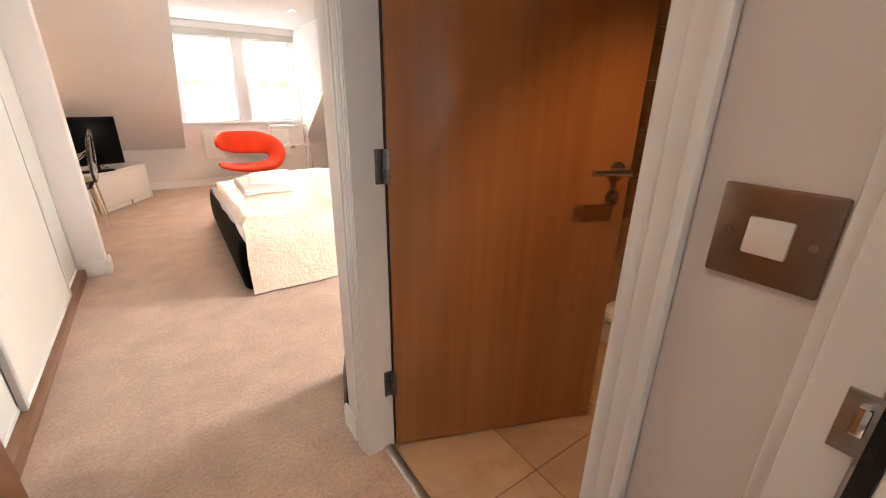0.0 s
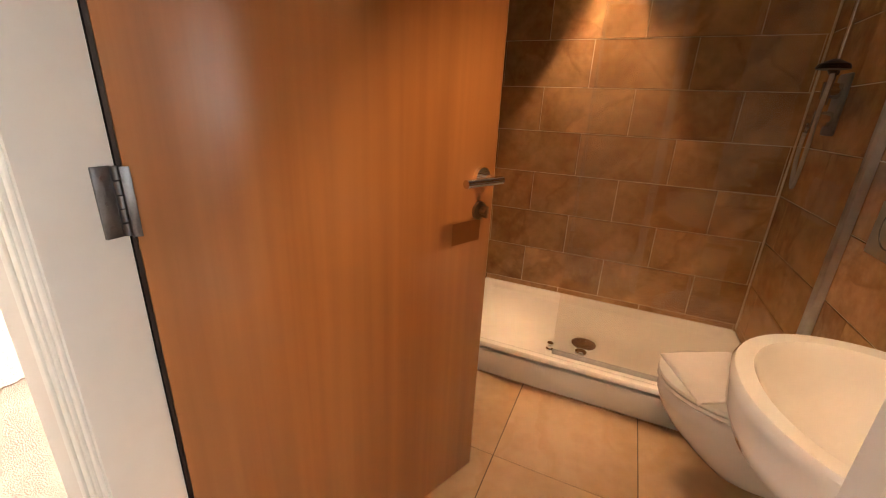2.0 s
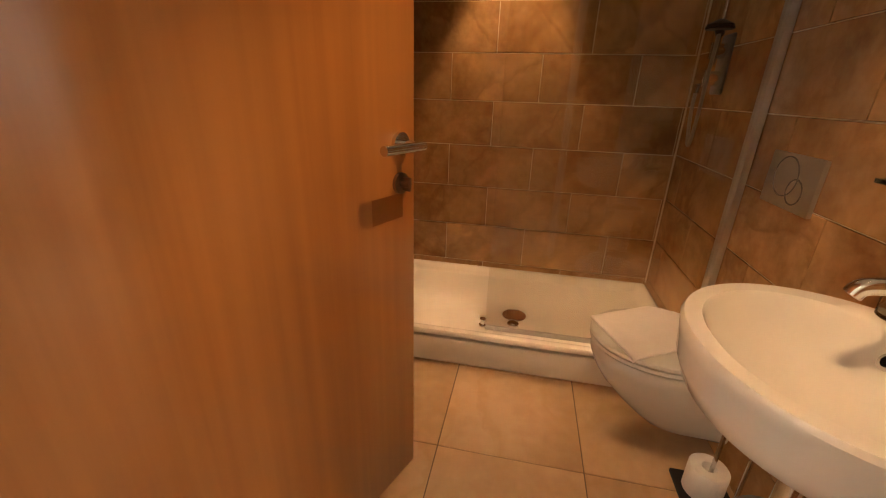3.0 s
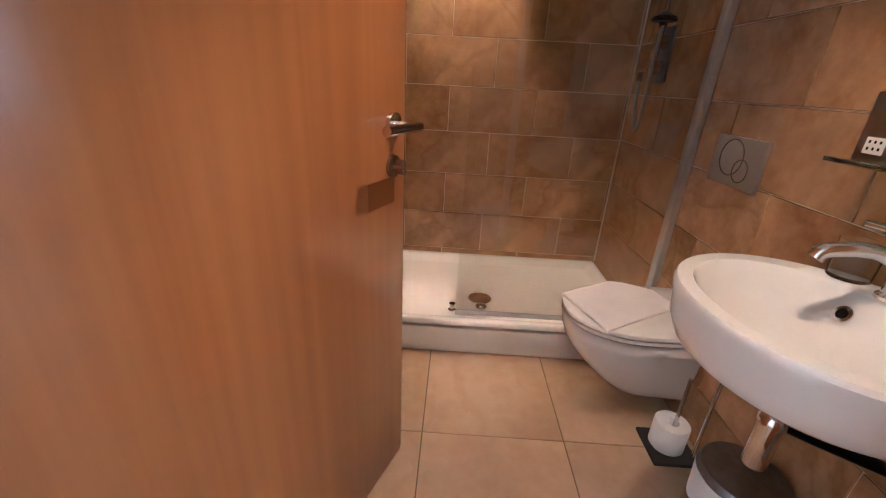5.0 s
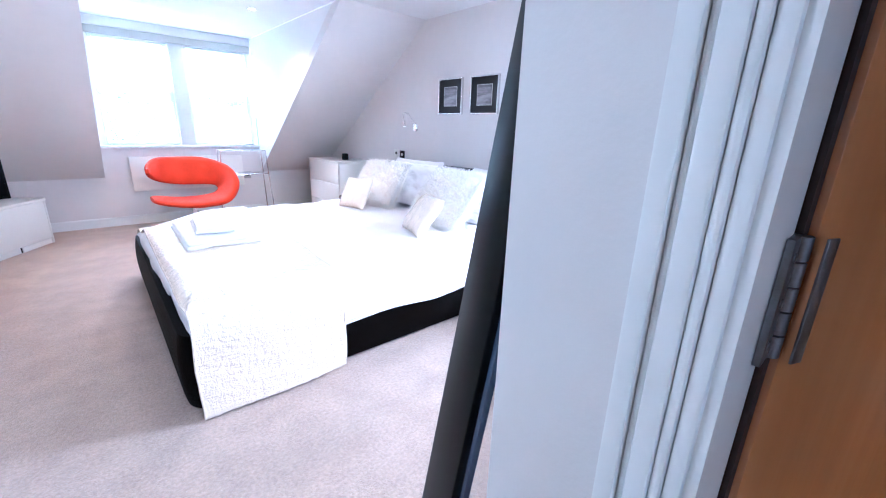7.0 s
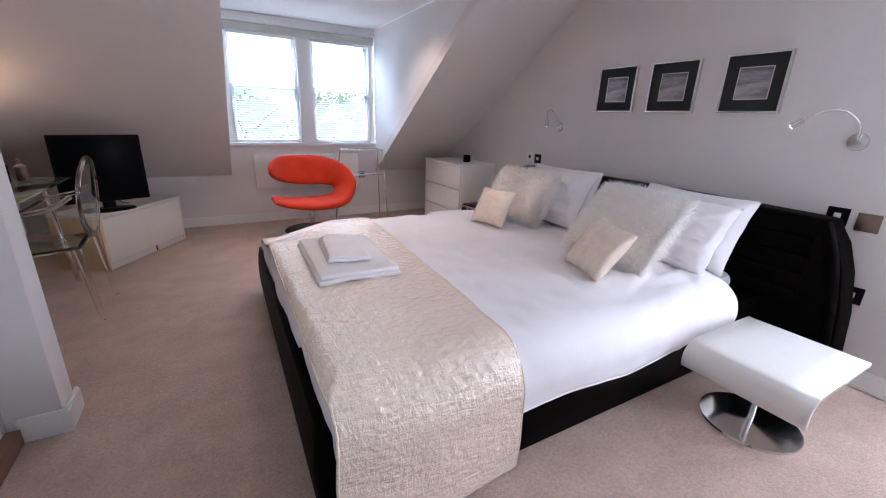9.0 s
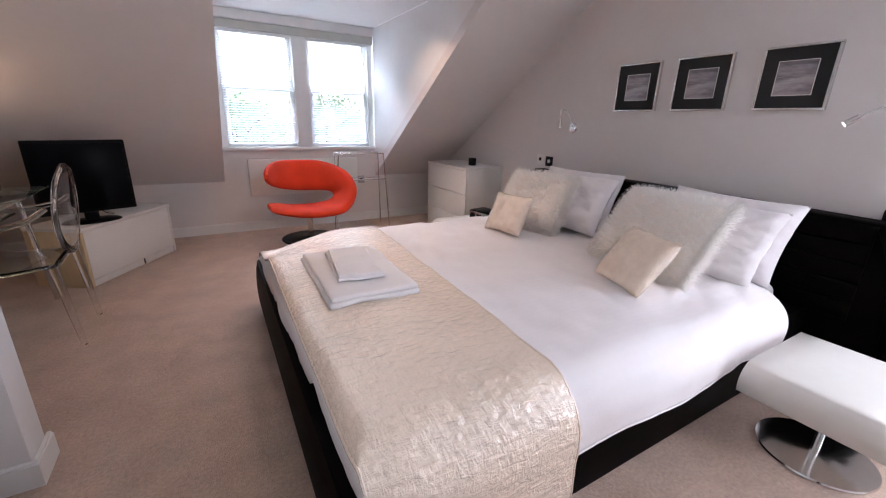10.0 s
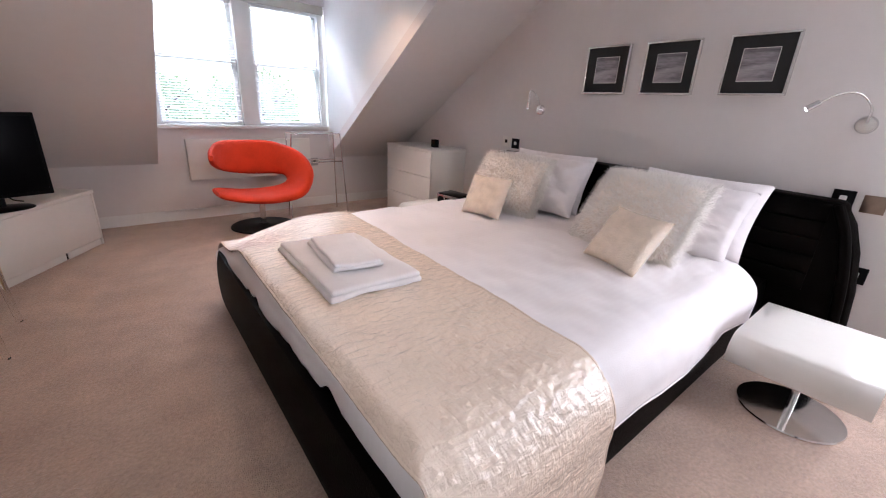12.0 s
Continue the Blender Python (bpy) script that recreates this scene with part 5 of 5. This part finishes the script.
part("seat_and_back", bm, ORANGE, oc)

# chrome valet frame beside the chair
vs_ = thing("folding_luggage_rack", "thin chrome folding rack beside the chair", "rack", at=(2.0, 6.72, 0))
for dy in (-0.13, 0.15):
    for s in (-1, 1):
        bm = bmesh.new()
        tube(bm, [(s * 0.29, dy * (1 if s > 0 else -0.4), 0.006), (s * 0.25, dy * 0.6, 0.84)], 0.007, 10)
        part("leg", bm, CHROME, vs_)
for z, xw in ((0.84, 0.25), (0.56, 0.265)):
    for dy in (-0.085, 0.095):
        bm = bmesh.new()
        tube(bm, [(-xw, dy, z), (xw, dy, z)], 0.007, 10)
        part("rail", bm, CHROME, vs_)

# ---- TV corner and desk ----
ang = math.degrees(math.atan2(0.849, 0.528))
tu = thing("tv_unit", "low white television unit with birch sides", "tv unit", at=pose(-0.262, 5.88, 0, 0, 0, ang))
part("body", B(0.02, 0.86, 0.02, 0.40, 0.05, 0.405), BIRCH, tu)
part("side_panel", B(0.0, 0.02, 0.0, 0.40, 0, 0.405, 0.001), BIRCH, tu)
part("side_panel", B(0.86, 0.88, 0.0, 0.40, 0, 0.405, 0.001), LACQUER, tu)
part("top", B(-0.006, 0.886, -0.006, 0.40, 0.406, 0.432, 0.002), LACQUER, tu)
part("front", B(0.022, 0.858, 0.0, 0.019, 0.055, 0.402, 0.002), LACQUER, tu)
part("plinth", B(0.03, 0.50, 0.008, 0.02, 0.004, 0.05), LACQUER, tu)
part("plinth", B(0.52, 0.85, 0.004, 0.02, 0.004, 0.05), LACQUER, tu)
# black block paints the shade in the gap between the plinths
part("gap", B(0.50, 0.52, 0.012, 0.02, 0.004, 0.05), BLACK, tu)
tv = thing("television", "black flat-screen television on its stand", "television", at=pose(-0.225, 6.13, 0.432, 0, 0, 20))
bm = bmesh.new()
lathe(bm, (0.0, 0.0, 0), [(0.17, 0), (0.17, 0.006), (0.155, 0.014), (0.05, 0.02)], 40, sy=0.6)
part("stand", bm, BLACK, tv)
part("neck", B(-0.04, 0.04, -0.01, 0.02, 0.015, 0.09, 0.004), BLACK, tv)
part("casing", B(-0.272, 0.272, -0.02, 0.03, 0.07, 0.57, 0.006), BLACK, tv)
part("screen", B(-0.254, 0.254, -0.0225, -0.0205, 0.092, 0.55, 0.0005), SCREEN, tv)
part("cable", tube(bmesh.new(), smooth_curve([(0.05, 0.03, 0.12), (0.09, 0.10, 0.04), (0.15, 0.14, 0.01)]), 0.004, 8), BLACK, tv)

dk = thing("glass_desk", "clear glass desk top on trestle legs", "desk", at=(-0.70, 5.35, 0))
part("top", B(-0.34, 0.35, -0.52, 0.52, 0.722, 0.734, 0.002), GREENGLASS, dk)
for dy in (-0.42, 0.42):
    for dx in (-0.27, 0.27):
        bm = bmesh.new()
        tube(bm, [(dx, dy, 0.0), (dx * 0.8, dy, 0.721)], 0.015, 12)
        part("leg", bm, CHROME, dk)
for dx in (-0.24, 0.24):
    bm = bmesh.new()
    tube(bm, [(dx, -0.42, 0.62), (dx, 0.42, 0.62)], 0.01, 10)
    part("cross_bar", bm, CHROME, dk)

# ghost chair
gc = thing("ghost_chair", "transparent polycarbonate armchair at the desk", "chair", at=pose(-0.36, 5.18, 0, 0, 0, 0))
bm = bmesh.new()
sheet(bm, lambda u, v: Vector((-0.24 + 0.44 * u, (-0.24 + 0.48 * v) * (1 - 0.12 * u), 0.455 + 0.012 * math.cos((v - 0.5) * 3) - 0.02 * math.sin(u * 3.1))), 14, 14)
part("seat", bm, POLY, gc, thick=0.012)
bm = bmesh.new()


def ghost_back(u, v):
    a = 2 * math.pi * u
    r = v
    y, z = 0.205 * r * math.cos(a), 0.70 + 0.225 * r * math.sin(a)
    return Vector((0.205 + 0.10 * (z - 0.47) + 0.25 * (0.04 - y * y), y, z))


sheet(bm, ghost_back, 40, 6)
bmesh.ops.remove_doubles(bm, verts=bm.verts, dist=0.0005)
part("backrest", bm, POLY, gc, thick=0.009)
bm = bmesh.new()
tube(bm, [ghost_back(k / 40, 1.0) for k in range(41)], 0.012, 8)
part("back_rim", bm, POLY, gc)
for s in (-1, 1):
    bm = bmesh.new()
    tube(bm, smooth_curve([(0.20, s * 0.20, 0.74), (0.12, s * 0.26, 0.69), (-0.05, s * 0.275, 0.66), (-0.19, s * 0.255, 0.64), (-0.20, s * 0.24, 0.55), (-0.19, s * 0.225, 0.46)]), 0.013, 10)
    part("arm", bm, POLY, gc)
    for x0, x1 in ((-0.21, -0.22), (0.17, 0.21)):
        bm = bmesh.new()
        tube(bm, [(x0, s * 0.205, 0.455), (x1, s * (0.205 if x0 < 0 else 0.20), 0.0)], [0.02, 0.013], 10)
        part("leg", bm, POLY, gc)
# lamp and bottles on the desk
wl = thing("desk_lamp", "white conical desk lamp, lit, on the glass desk", "desk lamp", at=(-0.88, 5.66, 0.735))
bm = bmesh.new()
lathe(bm, (0, 0, 0), [(0.07, 0), (0.07, 0.012), (0.012, 0.02), (0.009, 0.25)], 24)
part("base", bm, CHROME, wl)
bm = bmesh.new()
sheet(bm, lambda u, v: Vector(((0.10 - 0.035 * v) * math.cos(2 * math.pi * u), (0.10 - 0.035 * v) * math.sin(2 * math.pi * u), 0.23 + 0.16 * v)), 36, 4)
part("shade", bm, LACQUER, wl, thick=0.002)
bm = bmesh.new()
lathe(bm, (0, 0, 0.25), [(0.012, 0), (0.024, 0.03), (0.026, 0.05), (0.012, 0.075)], 18)
part("bulb", bm, BULB, wl)
lamp("desk_lamp_beam", "POINT", pose(-0.88, 5.66, 1.115), 11, (1.0, 0.62, 0.34), r=0.03)
for x, y, h, mt in ((-0.60, 5.60, 0.17, BLACK), (-0.66, 5.70, 0.21, GREYPLASTIC), (-0.55, 5.72, 0.14, BRONZE)):
    bm = bmesh.new()
    lathe(bm, (x, y, 0.735), [(0.028, 0), (0.03, 0.004), (0.03, h * 0.65), (0.012, h * 0.75), (0.012, h), (0.006, h)], 20)
    single("toiletry_bottle", bm, mt, "small dark toiletry bottle on the glass desk", "bottle", group="desk bottles")

# standing mirror by the bathroom corner
sm = thing("standing_mirror", "tall mirror in a wide black frame leaning by the corner", "mirror", at=pose(0.872, 1.65, 0.002, 0, 0, 70) @ pose(0, 0, 0, 9, 0, 0))
W_, HM = 0.272, 1.78
bm = bmesh.new()
for a, b, z0, z1 in ((W_ - 0.118, W_, 0, HM), (-0.05, W_ - 0.118, HM - 0.118, HM), (-0.05, W_ - 0.118, 0, 0.118)):
    box(bm, a, b, 0, 0.05, z0, z1, 0.004)
part("frame", bm, BLACK, sm)
part("bevel", B(W_ - 0.137, W_ - 0.1185, 0, 0.038, 0.1185, HM - 0.1185, 0.006), material("blue_black_bevel", (0.03, 0.05, 0.09), 0.25, var=0.1, scale=4), sm, "blue-black inner bevel")
part("glass_pane", B(-0.05, W_ - 0.1375, 0.02, 0.03, 0.1185, HM - 0.1185), MIRROR, sm)

# ---- tiles, last ----


def tiles(parent, mat, plane, fixed, a0, a1, b0, b1, la, lb, pa, pb, gap, t, out, bond=0.5, name="tile"):
    """Wall or floor tiles as parts: plane 'x', 'y' or 'z' is the wall's normal; a along, b up; the joints pass pa and pb."""
    cache = {}
    row = math.floor((b0 - pb) / lb)
    while pb + row * lb < b1:
        lo, hi = max(b0, pb + row * lb), min(b1, pb + (row + 1) * lb)
        start = pa + (bond * la if row % 2 else 0)
        col = math.floor((a0 - start) / la)
        while start + col * la < a1:
            l, r = max(a0, start + col * la), min(a1, start + (col + 1) * la)
            if hi - lo > 0.02 and r - l > 0.02:
                w, h = round(r - l - gap, 4), round(hi - lo - gap, 4)
                if (w, h) not in cache:
                    dims = {"x": (-t / 2, t / 2, -w / 2, w / 2, -h / 2, h / 2), "y": (-w / 2, w / 2, -t / 2, t / 2, -h / 2, h / 2), "z": (-w / 2, w / 2, -h / 2, h / 2, -t / 2, t / 2)}[plane]
                    cache[(w, h)] = mesh_of(name, B(*dims, 0.0012, seg=1), mat)
                ob = new(name, cache[(w, h)])
                ca, cb, cf = (l + r) / 2, (lo + hi) / 2, fixed + out * t / 2
                ob.location = {"x": (cf, ca, cb), "y": (ca, cf, cb), "z": (ca, cb, cf)}[plane]
                ob.parent = parent
            col += 1
        row += 1


def tiled(name, label, bed_box, mat=GROUT):
    return tagged(new(name, mesh_of(name, B(*bed_box), mat)), label, "tiling", kind="structure")


g = tiled("wall_tiles_shower", "glossy tan travertine tiles in running bond behind the shower", (2.966, 2.975, 0.079, 1.509, 0.0, H))
tiles(g, TILE, "x", 2.966, 0.085, 1.50, 0.12, H, 0.458, 0.2285, 0.335, 0.186, 0.004, 0.006, -1)
g = tiled("wall_tiles_basin", "glossy tan travertine tiles behind basin and toilet", (XB + 0.001, 2.966, 0.077, 0.085, 0.0, H))
tiles(g, TILE, "y", 0.084, XB + 0.008, 2.96, 0.0, H, 0.50, 0.2285, 1.83, 0.190, 0.004, 0.006, 1)
g = tiled("wall_tiles_north", "glossy tan travertine tiles behind the open door", (XB + 0.001, 2.966, 1.501, 1.511, 0.0, H))
tiles(g, TILE, "y", 1.501, XB + 0.008, 2.96, 0.0, H, 0.50, 0.2285, 1.83, 0.190, 0.004, 0.006, -1)
g = tiled("wall_tiles_door", "glossy tan travertine tiles beside the doorway", (XB - 0.001, XB + 0.004, 0.085, Y0 - 0.03, 0.0, H))
tiles(g, TILE, "x", XB + 0.004, 0.09, Y0 - 0.035, 0.0, H, 0.458, 0.2285, 0.335, 0.186, 0.004, 0.004, 1)
g = tiled("floor_tiles", "large polished cream limestone floor tiles", (0.917, 2.96, 0.079, 1.505, -0.05, -0.0035), DARKGROUT)
tiles(g, FLOORTILE, "z", -0.006, 0.918, 2.25, 0.086, 1.50, 0.45, 0.488, 1.74, 0.54, 0.0035, 0.006, 1, bond=0.0)
